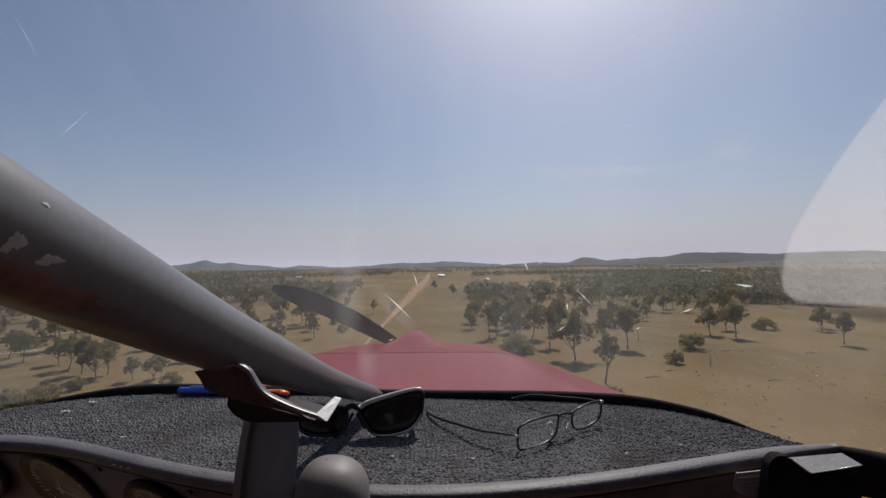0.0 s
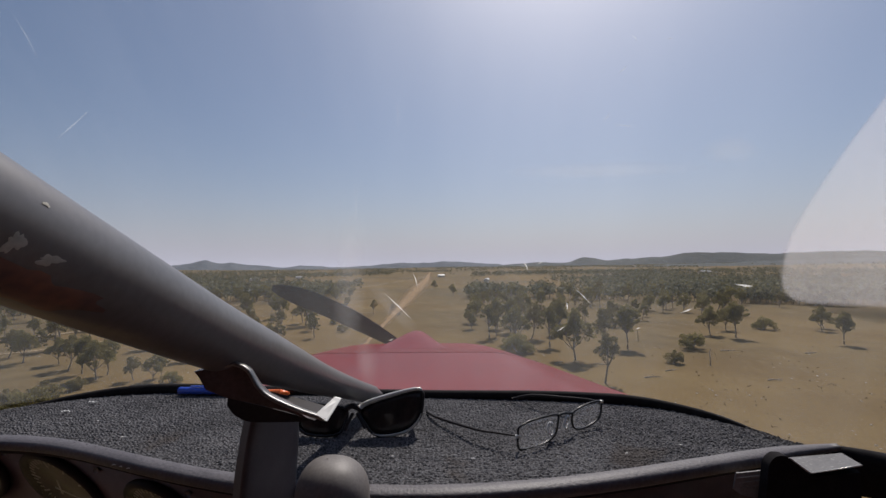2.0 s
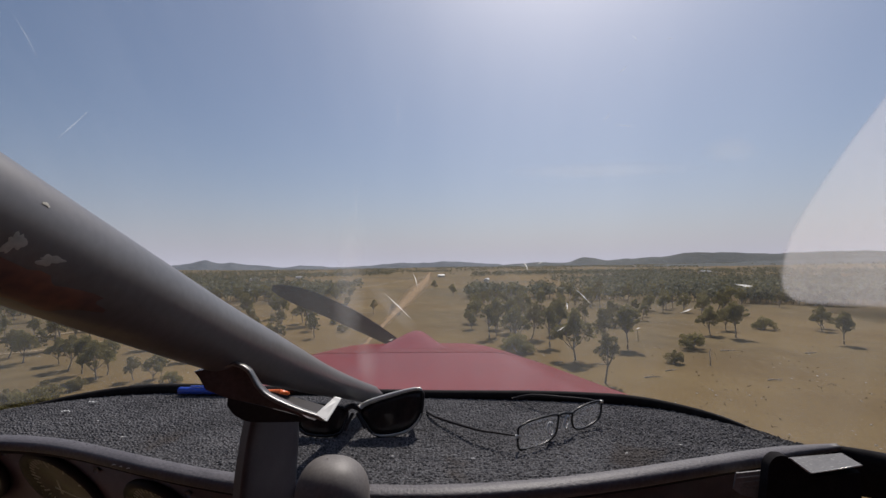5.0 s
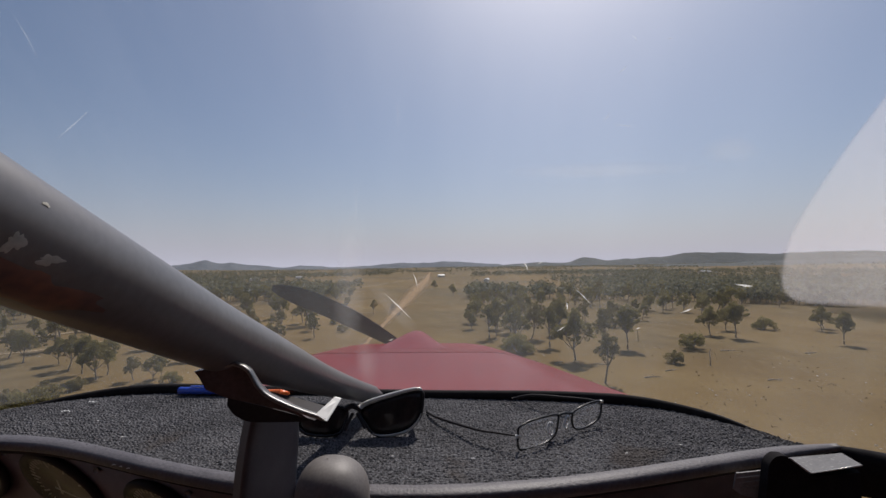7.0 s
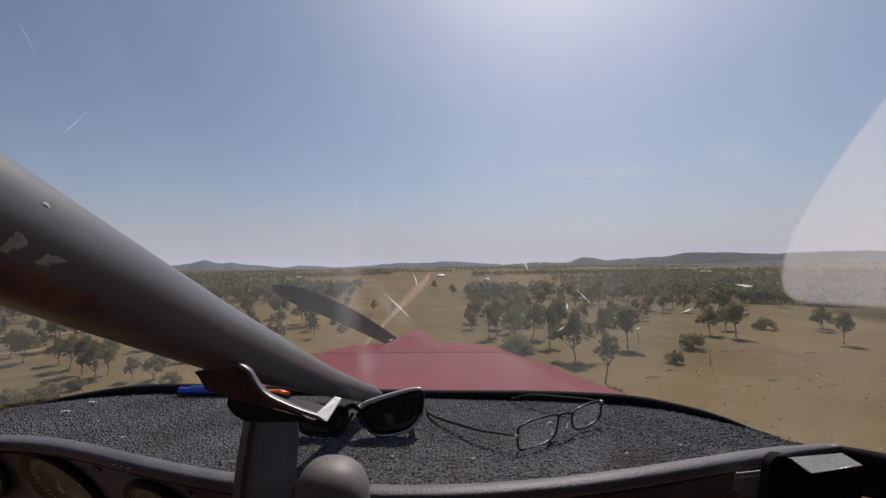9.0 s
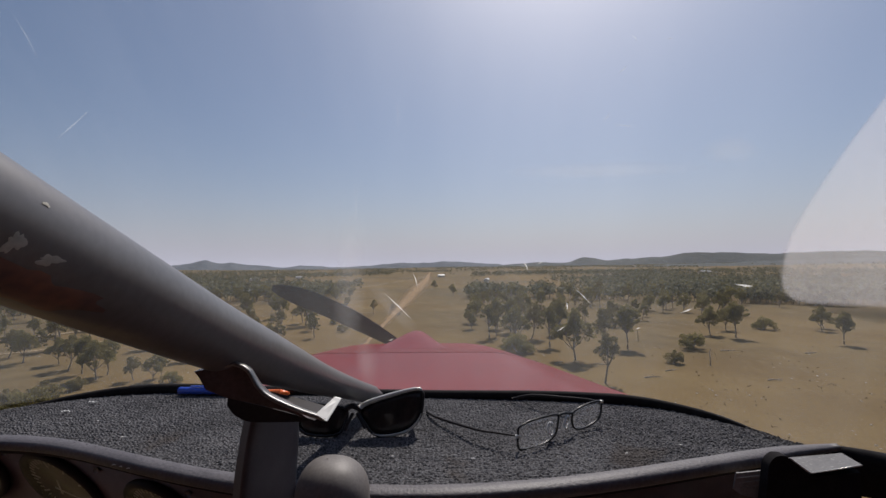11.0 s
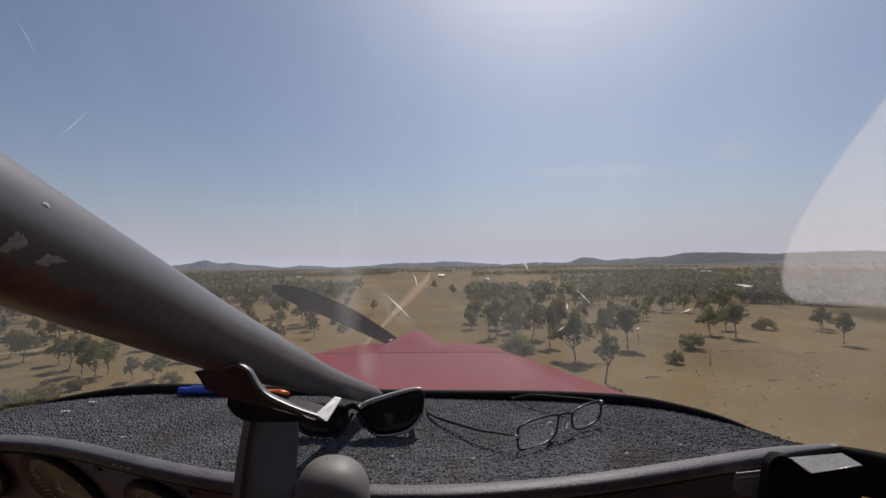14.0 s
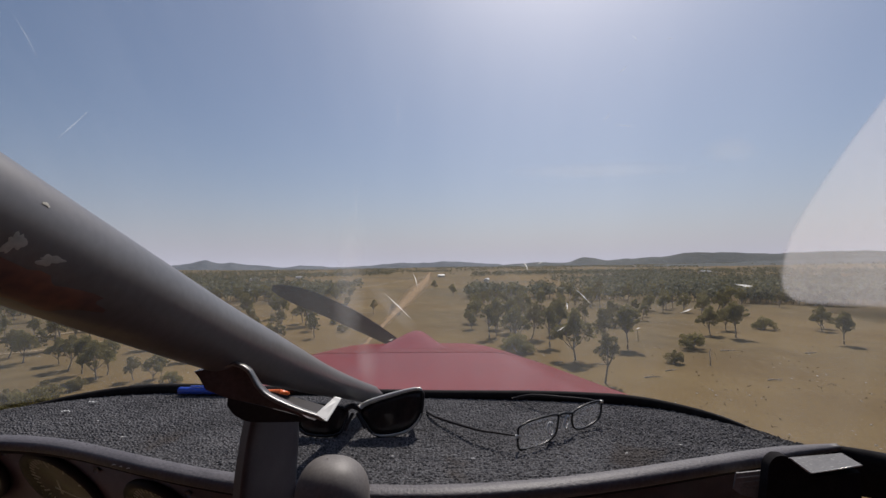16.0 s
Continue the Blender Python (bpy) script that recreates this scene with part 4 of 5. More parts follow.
def gauge(x, z, r, needles, label):
    """A round flush instrument: bezel, dial, ticks and needles, set square to the leaning panel."""
    e = 0.004
    slope = (panel_y(x + e) - panel_y(x - e)) / (2 * e)
    ax = Vector((1, slope, 0)).normalized()
    up = Vector((0, -LEAN, 1)).normalized()
    up = (up - ax * up.dot(ax)).normalized()
    out = up.cross(ax) * -1
    out = out if out.y < 0 else -out
    c = Vector((x, panel_y(x) + LEAN * (DECK - 0.010 - z), z)) + out * 0.006

    def P(a, rad, lift):
        return c + ax * math.sin(a) * rad + up * math.cos(a) * rad + out * lift
    ring = [P(2 * math.pi * k / 56, r, 0) for k in range(56)]
    bezel = part("bezel", sweep(ring, 0.0050, 8, closed=True, up=out), BLACK, panel, label)
    part("dial", loft([[P(2 * math.pi * k / 40, r * 0.98, -0.010) for k in range(40)], [P(2 * math.pi * k / 40, r * 0.98, -0.002) for k in range(40)]]), DIAL, bezel)
    for k in range(40):
        a = 2 * math.pi * k / 40
        long = k % 4 == 0
        w = 0.0011 if long else 0.0007
        q = [P(a, r * (0.64 if long else 0.74), 0.0), P(a, r * 0.86, 0.0)]
        s = (q[1] - q[0]).cross(out).normalized() * w
        part("tick", slab([q[0] - s, q[1] - s, q[1] + s, q[0] + s], out * 0.0006), TICK, bezel, smooth=False)
    cover = part("dial_glass", ([P(2 * math.pi * k / 40, r * 0.96, 0.0045) for k in range(40)], [tuple(range(40))]), DIAL_GLASS, bezel, "clear dial glass", smooth=False)
    cover.visible_shadow = False
    for a, l in needles:
        tip, tail = P(a, r * l, 0.003), P(a + math.pi, r * 0.15, 0.003)
        s = (tip - tail).cross(out).normalized() * 0.0016
        part("needle", slab([tail - s, tip - s * 0.4, tip + s * 0.4, tail + s], out * 0.0008), TICK, bezel, smooth=False)


gauge(-0.510, -0.2914, 0.062, ((1.9, 0.7), (0.35, 0.35)), "black round dial with white ticks")
gauge(-0.326, -0.2915, 0.056, ((0.6, 0.6),), "black round dial with white ticks")
gauge(-0.675, -0.2765, 0.062, ((2.2, 0.7),), "black round dial with white ticks")
for x in (-0.425, -0.590, -0.28):
    part("screw", sweep([Vector((x, panel_y(x) + 0.010, -0.246)), Vector((x, panel_y(x) + 0.018, -0.246))], 0.0035, 10), STEEL, panel, "small steel screw head")


# ---------------------------------------------------------------- brace tube and the clamp hanging on it
NEAR = 0.86                                  # the tube stands on the deck behind the sunglasses
tube_dir = Vector((-0.0191, 0.9239, -0.3822))
tube_at = Vector((-0.1572, 0.30, -0.0513))
brace = thing("brace_tube", (-0.106, 0.640, DECK), "grey painted cabin brace tube with chipped paint", "brace tube")
TUBE_R = 0.022
def tube_axis(s):
    """The tube curves a little towards its foot."""
    k = min(max((s + 0.05) / 0.42, 0), 1)
    e = min(max((s - 0.20) / 0.2, 0), 1.2)
    return (tube_at + tube_dir * s + Vector((0.0145, 0, 0.0052)) * k * k * (3 - 2 * k) + Vector((0.021, 0.004, 0.0)) * e * e) * NEAR


part("tube", sweep([tube_axis(s) for s in np.linspace(-0.85, 0.525, 84).tolist()], lambda t: TUBE_R * NEAR * (1 - 0.45 * max(0, t - 0.66) / 0.34), 48), TUBE_PAINT, brace)

def tube_patch(s, a, length, wide, seed, tilt=0.0, mat=FLAKE, lift=0.00012, label="bare pale paint chip", name="paint_chip"):
    """A thin irregular patch on the tube, for paint chips and a painted reflection."""
    rr = random.Random(seed)
    side = tube_dir.cross(Vector((0, 0, 1))).normalized()
    top = side.cross(tube_dir)
    n, rows = 36, 6
    ph = rr.uniform(0, 6.28)
    pts = []
    for j in range(1, rows + 1):
        for k in range(n):
            t = 2 * math.pi * k / n
            rad = (0.74 + 0.18 * math.sin(2 * t + ph) + 0.16 * math.sin(3 * t + 2.3 * ph) + 0.10 * math.sin(7 * t + ph) + 0.05 * math.sin(11 * t + 3 * ph)) * j / rows
            u, v = length * 0.5 * math.cos(t) * rad, wide * 0.5 * math.sin(t) * rad
            u, v = u * math.cos(tilt) - v * math.sin(tilt), u * math.sin(tilt) + v * math.cos(tilt)
            b = a + v / TUBE_R
            pts.append((tube_at + tube_dir * (s + u) + (side * math.cos(b) + top * math.sin(b)) * (TUBE_R + lift + 0.0001 * (1 - (j / rows) ** 4))) * NEAR)
    faces = [((j - 1) * n + k, (j - 1) * n + (k + 1) % n, j * n + (k + 1) % n, j * n + k) for j in range(1, rows) for k in range(n)] + [tuple(range(n))[::-1]]
    part(name, (pts, faces), mat, brace, label)


tube_patch(-0.179, 5.83, 0.0065, 0.010, 1, 0.3)
tube_patch(-0.1655, 5.82, 0.0110, 0.0050, 2, 0.25)
tube_patch(-0.176, 0.27, 0.003, 0.0025, 3)
# warm cabin reflection painted as a patch low on the tube
tube_patch(-0.160, 5.30, 0.070, 0.0215, 11, 0.10, BROWN_REFLECTION, 0.0001, "painted reddish-brown reflection", "reflection_patch")


clamp = thing("clamp_mount", (-0.14, 0.335, -0.19), "black clamp mount with bent steel strap gripping the tube", "clamp mount")


def ribbon(path, wide, thick):
    """A bent metal strip: path in the x-z plane, width going ahead."""
    rings = []
    for i, p in enumerate(path):
        t = (path[min(i + 1, len(path) - 1)] - path[max(i - 1, 0)]).normalized()
        n = Vector((-t.z, 0, t.x)) * thick
        w = Vector((0, wide, 0))
        rings.append([p - n, p + n, p + n + w, p - n + w])
    return loft(rings)


near = Matrix.Scale(0.735, 4)              # the strap passes over the camera's side of the tube
strap_path = [near @ p for p in smooth_path([(-0.1742, 0.335, -0.0785), (-0.1700, 0.335, -0.0776), (-0.1653, 0.335, -0.0771), (-0.1554, 0.335, -0.0820),
                                             (-0.1473, 0.335, -0.0949), (-0.1383, 0.335, -0.1029), (-0.1182, 0.335, -0.1122), (-0.0938, 0.335, -0.1207)], 6)]
strap = part("strap", ribbon(strap_path, 0.004, 0.0009), STEEL, clamp, "bright bent steel strap")
part("strap_end", slab([near @ Vector(q) for q in ((-0.1006, 0.334, -0.1155), (-0.0922, 0.334, -0.1212), (-0.0866, 0.3560, -0.1108), (-0.0917, 0.3560, -0.1093))],
                       (0.0005, 0.0012, 0)), WHITE, strap, "folded pale steel strap end", smooth=False)
part("side_plate", slab([near @ Vector((x, 0.341, z)) for x, z in ((-0.2005, -0.0835), (-0.1794, -0.0800), (-0.1655, -0.0788), (-0.1575, -0.0835), (-0.1500, -0.0955),
                         (-0.1415, -0.1035), (-0.1250, -0.1110), (-0.1086, -0.1214), (-0.1294, -0.1150), (-0.1520, -0.1095), (-0.1747, -0.1044), (-0.1911, -0.0980), (-0.1967, -0.0881))], (0, 0.006, 0)), BROWN_PLATE, clamp, "glossy dark brown plate", smooth=False)
jaw_line = smooth_path([(-0.1542, 0.3040, -0.0931), (-0.1355, 0.3040, -0.0980), (-0.1154, 0.3040, -0.1030), (-0.0936, 0.3040, -0.1091), (-0.0950, 0.3040, -0.1098), (-0.1008, 0.3040, -0.1104), (-0.1233, 0.3040, -0.1108), (-0.1400, 0.3040, -0.1100), (-0.1500, 0.3040, -0.1050), (-0.1549, 0.3040, -0.0985)], 3)
part("jaw", slab(jaw_line, (0.0, 0.030, 0.0)), BLACK, clamp, "black rubber jaw", smooth=False)


def oval(cx, cy, z, rx, ry, n=36, power=4.2):
    out = []
    for k in range(n):
        t = 2 * math.pi * k / n
        c, s = math.cos(t), math.sin(t)
        out.append((cx + rx * math.copysign(abs(c) ** (2 / power), c), cy + ry * math.copysign(abs(s) ** (2 / power), s), z))
    return out


# height, then how far left the outer corner, the front ridge and the far right corner stand
ARM = [(-0.1114, -0.1563, -0.1451, -0.1384), (-0.1160, -0.1576, -0.1463, -0.1379), (-0.1286, -0.1602, -0.1488, -0.1383), (-0.1411, -0.1623, -0.1507, -0.1393),
       (-0.1557, -0.1643, -0.1527, -0.1403), (-0.1640, -0.1651, -0.1535, -0.1408), (-0.1698, -0.1655, -0.1540, -0.1412), (-0.2400, -0.1690, -0.1575, -0.1440)]
arm_rings = []
for z, a, b, c in ARM:
    plan = [(a, 0.362, z), (a - 0.0008, 0.344, z), (a, 0.338, z), (a + 0.0022, 0.331, z), (b - 0.0012, 0.3245, z), (b, 0.322, z), (b + 0.0016, 0.3205, z), (b + 0.0036, 0.3215, z),
            (b + 0.0050, 0.325, z), (b + 0.0060, 0.333, z), (c - 0.0010, 0.398, z), (c - 0.0002, 0.404, z), (c - 0.002, 0.412, z), (a + 0.012, 0.412, z)]
    arm_rings.append([(x, y, h * y / 0.322) for x, y, h in plan])      # the top slopes down towards the back
part("arm", loft(arm_rings), MOUNT, clamp, "tapered black plastic arm")
knob_rings = []
for k in range(13):
    a = k / 12 * math.pi * 0.5
    knob_rings.append(oval(-0.0880 + 0.004 * math.sin(a), 0.322, -0.1702 + 0.0255 * math.cos(a) if k else -0.14488, max(0.0270 * math.sin(a) ** 0.8, 0.0006), max(0.0255 * math.sin(a) ** 0.8, 0.0006), 32, 2.3))
knob_rings += [oval(-0.0838, 0.322, -0.185, 0.0278, 0.0262, 32, 2.3), oval(-0.0838, 0.322, -0.2, 0.026, 0.025, 32, 2.3)]
part("knob", loft(knob_rings), KNOB, clamp, "round grey tightening knob")
part("bolt", sweep([Vector((-0.112, 0.330, -0.19)), Vector((-0.078, 0.322, -0.19))], 0.006, 12), STEEL, clamp, "steel clamp bolt")


# ---------------------------------------------------------------- things on the glareshield
def ring(pts, per=6):
    """A smooth closed outline through a few corners."""
    p = [Vector(q) for q in pts]
    n = len(p)
    out = []
    for i in range(n):
        a, b, c, d = p[i - 1], p[i], p[(i + 1) % n], p[(i + 2) % n]
        for k in range(per):
            t = k / per
            out.append(0.5 * (2 * b + (c - a) * t + (2 * a - 5 * b + 4 * c - d) * t * t + (3 * b - a - 3 * c + d) * t ** 3))
    return out


def disc(pts, bulge):
    """A thin lens filling an outline: two faces, a few millimetres apart at most."""
    c = sum(pts, Vector()) / len(pts)
    n = len(pts)
    front = [c.lerp(p, f) + bulge * (1 - f * f) for f in (1.0, 0.7, 0.4) for p in pts] + [c + bulge]
    thick = bulge.normalized() * 0.0014
    back = [p - thick for p in front]
    faces = []
    for r in range(2):
        faces += [(r * n + i, r * n + (i + 1) % n, (r + 1) * n + (i + 1) % n, (r + 1) * n + i) for i in range(n)]
    faces += [(2 * n + i, 2 * n + (i + 1) % n, 3 * n) for i in range(n)]
    k = len(front)
    faces += [tuple(q + k for q in f)[::-1] for f in faces]
    faces += [(i, i + k, (i + 1) % n + k, (i + 1) % n) for i in range(n)]
    return front + back, faces


def sunglasses():
    ob = thing("sunglasses", (-0.11, 0.55, DECK), "black and silver wraparound sunglasses on the carpet", "sunglasses")
    toward = Vector((0.06, -0.97, 0.24))
    right = ring([(-0.1049, 0.5337, -0.1788), (-0.0685, 0.5370, -0.1654), (-0.0310, 0.5420, -0.1591), (-0.0271, 0.5400, -0.1735), (-0.0312, 0.5350, -0.1908),
                  (-0.0451, 0.5300, -0.2040), (-0.0672, 0.5262, -0.2084), (-0.0861, 0.5265, -0.2071), (-0.0970, 0.5293, -0.1967)])
    left = ring([(-0.1233, 0.5338, -0.1786), (-0.1534, 0.5351, -0.1732), (-0.1840, 0.5400, -0.1730), (-0.1858, 0.5360, -0.1916), (-0.1754, 0.5300, -0.2052),
                 (-0.1542, 0.5260, -0.2085), (-0.1314, 0.5266, -0.2067), (-0.1230, 0.5297, -0.1952)])
    for pts, b in ((right, toward), (left, Vector((-0.1, -0.97, 0.22)))):
        rim = part("frame_rim", sweep(pts, 0.0019, 8, closed=True, up=toward), GUNMETAL, ob, "gunmetal lens rim")
        part("lens", disc(pts, b * 0.004), DARK_LENS, rim, "very dark tinted lens")
    brow = [q + toward * 0.0012 + Vector((0, 0, 0.0022)) for q in right[0:14]]
    part("silver_trim", sweep(brow, lambda t: 0.0034 - 0.0016 * t, 8, up=toward), SILVER, ob, "polished silver brow edge")
    low = [q + toward * 0.0016 for q in right[22:44]]
    part("silver_trim", sweep(low, lambda t: 0.0012 * math.sin(math.pi * t) + 0.0004, 8, up=toward), SILVER, ob, "thin silver lower edge")
    part("bridge", sweep(smooth_path([(-0.1240, 0.5335, -0.1790), (-0.1143, 0.5320, -0.1745), (-0.1040, 0.5334, -0.1795)], 6), 0.0036, 8), BLACK, ob)
    part("nose_piece", sweep(smooth_path([(-0.1136, 0.532, -0.1830), (-0.1188, 0.5293, -0.1930), (-0.1225, 0.5275, -0.2030)], 5), 0.0022, 8), GUNMETAL, ob)
    part("nose_piece", sweep(smooth_path([(-0.1086, 0.5315, -0.1830), (-0.1030, 0.5293, -0.1910), (-0.0975, 0.528, -0.2010)], 5), 0.0022, 8), GUNMETAL, ob)
    part("temple", sweep(smooth_path([(-0.0290, 0.543, -0.164), (-0.0320, 0.565, -0.172), (-0.0560, 0.605, -0.190), (-0.0900, 0.620, -0.203), (-0.1100, 0.622, -0.206)], 6),
                         lambda t: 0.0040 - 0.0010 * t, 8), GUNMETAL, ob)
    part("temple", sweep(smooth_path([(-0.1890, 0.545, -0.180), (-0.1990, 0.575, -0.191), (-0.1930, 0.612, -0.2000), (-0.1650, 0.628, -0.2055)], 6),
                         lambda t: 0.0040 - 0.0010 * t, 8), GUNMETAL, ob)


sunglasses()


def spectacles():
    ob = thing("spectacles", (0.14, 0.53, DECK), "thin black wire spectacles resting on the carpet", "spectacles")
    ax = Vector((0.855, 0.515, 0.02)).normalized()
    up = Vector((0.03, 0.10, 0.99)).normalized()
    toward = ax.cross(up).normalized()
    one = ring([(0.0829, 0.4809, -0.1926), (0.0846, 0.4829, -0.1839), (0.0964, 0.4904, -0.1805), (0.1154, 0.5019, -0.1796), (0.1360, 0.5142, -0.1808), (0.1372, 0.5141, -0.1882),
                (0.1315, 0.5091, -0.2029), (0.1155, 0.4988, -0.2087), (0.0887, 0.4828, -0.2084), (0.0825, 0.4795, -0.2038)], 5)
    two = ring([(0.1583, 0.5258, -0.1981), (0.1582, 0.5270, -0.1861), (0.1664, 0.5325, -0.1805), (0.1853, 0.5442, -0.1775), (0.2011, 0.5537, -0.1778), (0.2044, 0.5551, -0.1833),
                (0.2005, 0.5513, -0.1972), (0.1861, 0.5420, -0.2036), (0.1665, 0.5300, -0.2046)], 5)
    for pts in (one, two):
        rim = part("frame_rim", sweep(pts, 0.0013, 8, closed=True, up=toward), GUNMETAL, ob, "thin dark metal rim")
        lens = part("lens", disc(pts, toward * 0.002), CLEAR_LENS, rim, "clear lens")
        lens.visible_shadow = False
    part("bridge", sweep(smooth_path([one[21], (0.1420, 0.5180, -0.1815), (0.1491, 0.5218, -0.1818), (0.1560, 0.5255, -0.1832), two[7]], 6), 0.0017, 8), GUNMETAL, ob)
    for c, s in ((Vector((0.1264, 0.5060, -0.1947)), -1), (Vector((0.1494, 0.5200, -0.1921)), 1)):
        pad = [c + ax * 0.0042 * math.cos(t) + up * 0.0074 * math.sin(t) + ax * s * 0.0012 * math.sin(t) for t in [2 * math.pi * k / 20 for k in range(20)]]
        nose_pad = part("nose_pad", sweep(pad, 0.0013, 6, closed=True, up=toward), WHITE, ob, "clear plastic nose pad")
        part("pad_face", disc(pad, toward * -0.0015), CLEAR_LENS, nose_pad)
        part("pad_arm", sweep([c, c + toward * 0.002 + up * 0.003, c + ax * s * 0.004 + up * 0.008], 0.0006, 6), SILVER, ob)
    h1 = one[0]
    part("hinge", box(tuple(h1 - ax * 0.0015), (0.004, 0.004, 0.0035), 0.0008), SILVER, ob, "tiny silver hinge")
    part("temple", sweep(smooth_path([h1, (0.062, 0.492, -0.1935), (0.042, 0.5043, -0.195), (0.010, 0.5436, -0.200), (-0.0125, 0.5753, -0.2035), (-0.0242, 0.6034, -0.2065)], 6),
                         lambda t: 0.0008 + 0.0011 * min(1, t * 1.6), 8), BLACK, ob, "slim black temple with curved tip")
    h2 = two[22]
    part("hinge", box(tuple(h2 + ax * 0.0015), (0.004, 0.004, 0.0035), 0.0008), SILVER, ob, "tiny silver hinge")
    part("temple", sweep(smooth_path([h2, (0.196, 0.580, -0.184), (0.170, 0.603, -0.188), (0.130, 0.636, -0.195), (0.105, 0.655, -0.206)], 6),
                         lambda t: 0.0008 + 0.0011 * min(1, t * 1.6), 8), BLACK, ob, "slim black temple with curved tip")


spectacles()


def pen(name, a, b, r, mat, tip_mat, label, clip):
    a, b = Vector(a), Vector(b)
    ob = thing(name, ((a + b) / 2 - Vector((0, 0, r))), label, "pen", "pens on the glareshield")
    d = (b - a).normalized()
    part("barrel", sweep([a, a + d * 0.002, a.lerp(b, 0.5), b - d * 0.014], lambda t: r * (0.8 if t < 0.01 else 1), 14), mat, ob)
    part("tip", sweep([b - d * 0.014, b - d * 0.006, b], lambda t: r * (1 - 0.75 * t), 14), tip_mat, ob)
    if clip:
        c = a + d * 0.02 + Vector((0, 0, r + 0.001))
        s = Vector((-d.y, d.x, 0)) * 0.0017
        part("clip", slab([c - s, c + d * 0.04 - s, c + d * 0.04 + s, c + s], (0, 0, 0.0012)), mat, ob, smooth=False)
        q = a + d * 0.05 + Vector((0, -r * 0.75, r * 0.72))
        part("print", slab([q, q + d * 0.03, q + d * 0.03 + Vector((0, 0.002, 0.0022)), q + Vector((0, 0.002, 0.0022))], (0, -0.0004, 0.0004)), WHITE, ob,
             "white printed mark", smooth=False)


pen("pen", (-0.4380, 0.7033, -0.2030), (-0.2800, 0.6910, -0.2030), 0.0055, BLUE, BLUE, "blue plastic pen lying by the seal", True)
pen("pen", (-0.3400, 0.6866, -0.2040), (-0.2480, 0.6830, -0.2030), 0.0062, ORANGE, ORANGE, "orange plastic pen lying by the seal", False)

random.seed(31)
for i, (x, y, l) in enumerate([(-0.5505, 0.6215, 0.012), (-0.5454, 0.6619, 0.014), (-0.3953, 0.5256, 0.006), (-0.0567, 0.4676, 0.003), (0.0304, 0.4607, 0.004),
                               (0.27, 0.49, 0.003), (0.13, 0.60, 0.003), (-0.30, 0.62, 0.003), (-0.47, 0.58, 0.004), (0.20, 0.47, 0.003)]):
    ob = thing("lint", (x, y, DECK), "pale scrap of lint on the carpet", "lint", "lint on the carpet")
    pts = [Vector((x + l * (k / 4 - 0.5), y + random.uniform(-1, 1) * l * 0.15, DECK + 0.0022 + random.uniform(0, 0.0006))) for k in range(5)]
    part("fibre", sweep(pts, lambda t: l * 0.12 + 0.0002, 6, flat=0.4), LINT, ob)

for x, l in ((-0.362, 0.006), (-0.352, 0.003), (-0.340, 0.005)):
    y = near_edge(x) - 0.0108
    ob = thing("paint_fleck", (x, y, DECK - 0.006), "tiny white fleck stuck to the padded edge", "fleck", "flecks on the padded edge")
    part("chip", sweep([Vector((x - l / 2, y, DECK - 0.0060)), Vector((x, y - 0.0004, DECK - 0.0052)), Vector((x + l / 2, y, DECK - 0.0062))], 0.0009, 6, flat=0.5), LINT, ob)

latch = thing("panel_latch", (0.37, 0.44, -0.26), "black latch with a worn silver cover plate", "latch")
part("cover_plate", slab([(0.3686, 0.458, -0.2083), (0.3607, 0.4235, -0.2075), (0.4125, 0.4235, -0.2002), (0.4250, 0.458, -0.2040)], (0, 0, -0.0016)), WORN_SILVER, latch,
     "worn bare silver plate", smooth=False)
part("plate_edge", sweep([Vector((0.3410, 0.4235, -0.1930)), Vector((0.3510, 0.4232, -0.2003)), Vector((0.3585, 0.4230, -0.2060)), Vector((0.3620, 0.4230, -0.2078)), Vector((0.385, 0.4230, -0.2046)),
                          Vector((0.4125, 0.4232, -0.2006))], 0.0006, 8), SILVER, latch, "bright worn edge of the plate")
hood = smooth_path([(0.3155, 0.424, -0.2420), (0.3184, 0.424, -0.2200), (0.3207, 0.424, -0.2025), (0.3238, 0.424, -0.1960), (0.3284, 0.424, -0.1922), (0.3335, 0.424, -0.1911),
                    (0.3412, 0.424, -0.1928), (0.3510, 0.424, -0.2005), (0.3600, 0.424, -0.2084)], 4)
part("curved_arm", slab(hood + [Vector((0.3600, 0.424, -0.2420))], (0, 0.010, 0)), RUBBER, latch, "curved black arm", smooth=False)
part("body", slab([(0.3600, 0.4245, -0.2125), (0.4120, 0.4245, -0.2085), (0.4120, 0.4245, -0.2600), (0.3600, 0.4245, -0.2600)], (0.010, 0.030, 0)), RUBBER, latch, smooth=False)
bracket = part("bracket", slab([(0.2976, 0.438, -0.2146), (0.3295, 0.438, -0.2115), (0.3253, 0.438, -0.2318), (0.3169, 0.438, -0.2396), (0.3021, 0.438, -0.2361), (0.2942, 0.438, -0.2304)],
               (0, 0.0012, 0)), BRACKET, latch, "small grey bracket", smooth=False)
for k in range(3):
    part("ridge", sweep([Vector((0.2975 + 0.002 * k, 0.4376, -0.2195 - 0.005 * k)), Vector((0.3250 - 0.001 * k, 0.4376, -0.2165 - 0.005 * k))], 0.0006, 6), BRACKET, bracket)

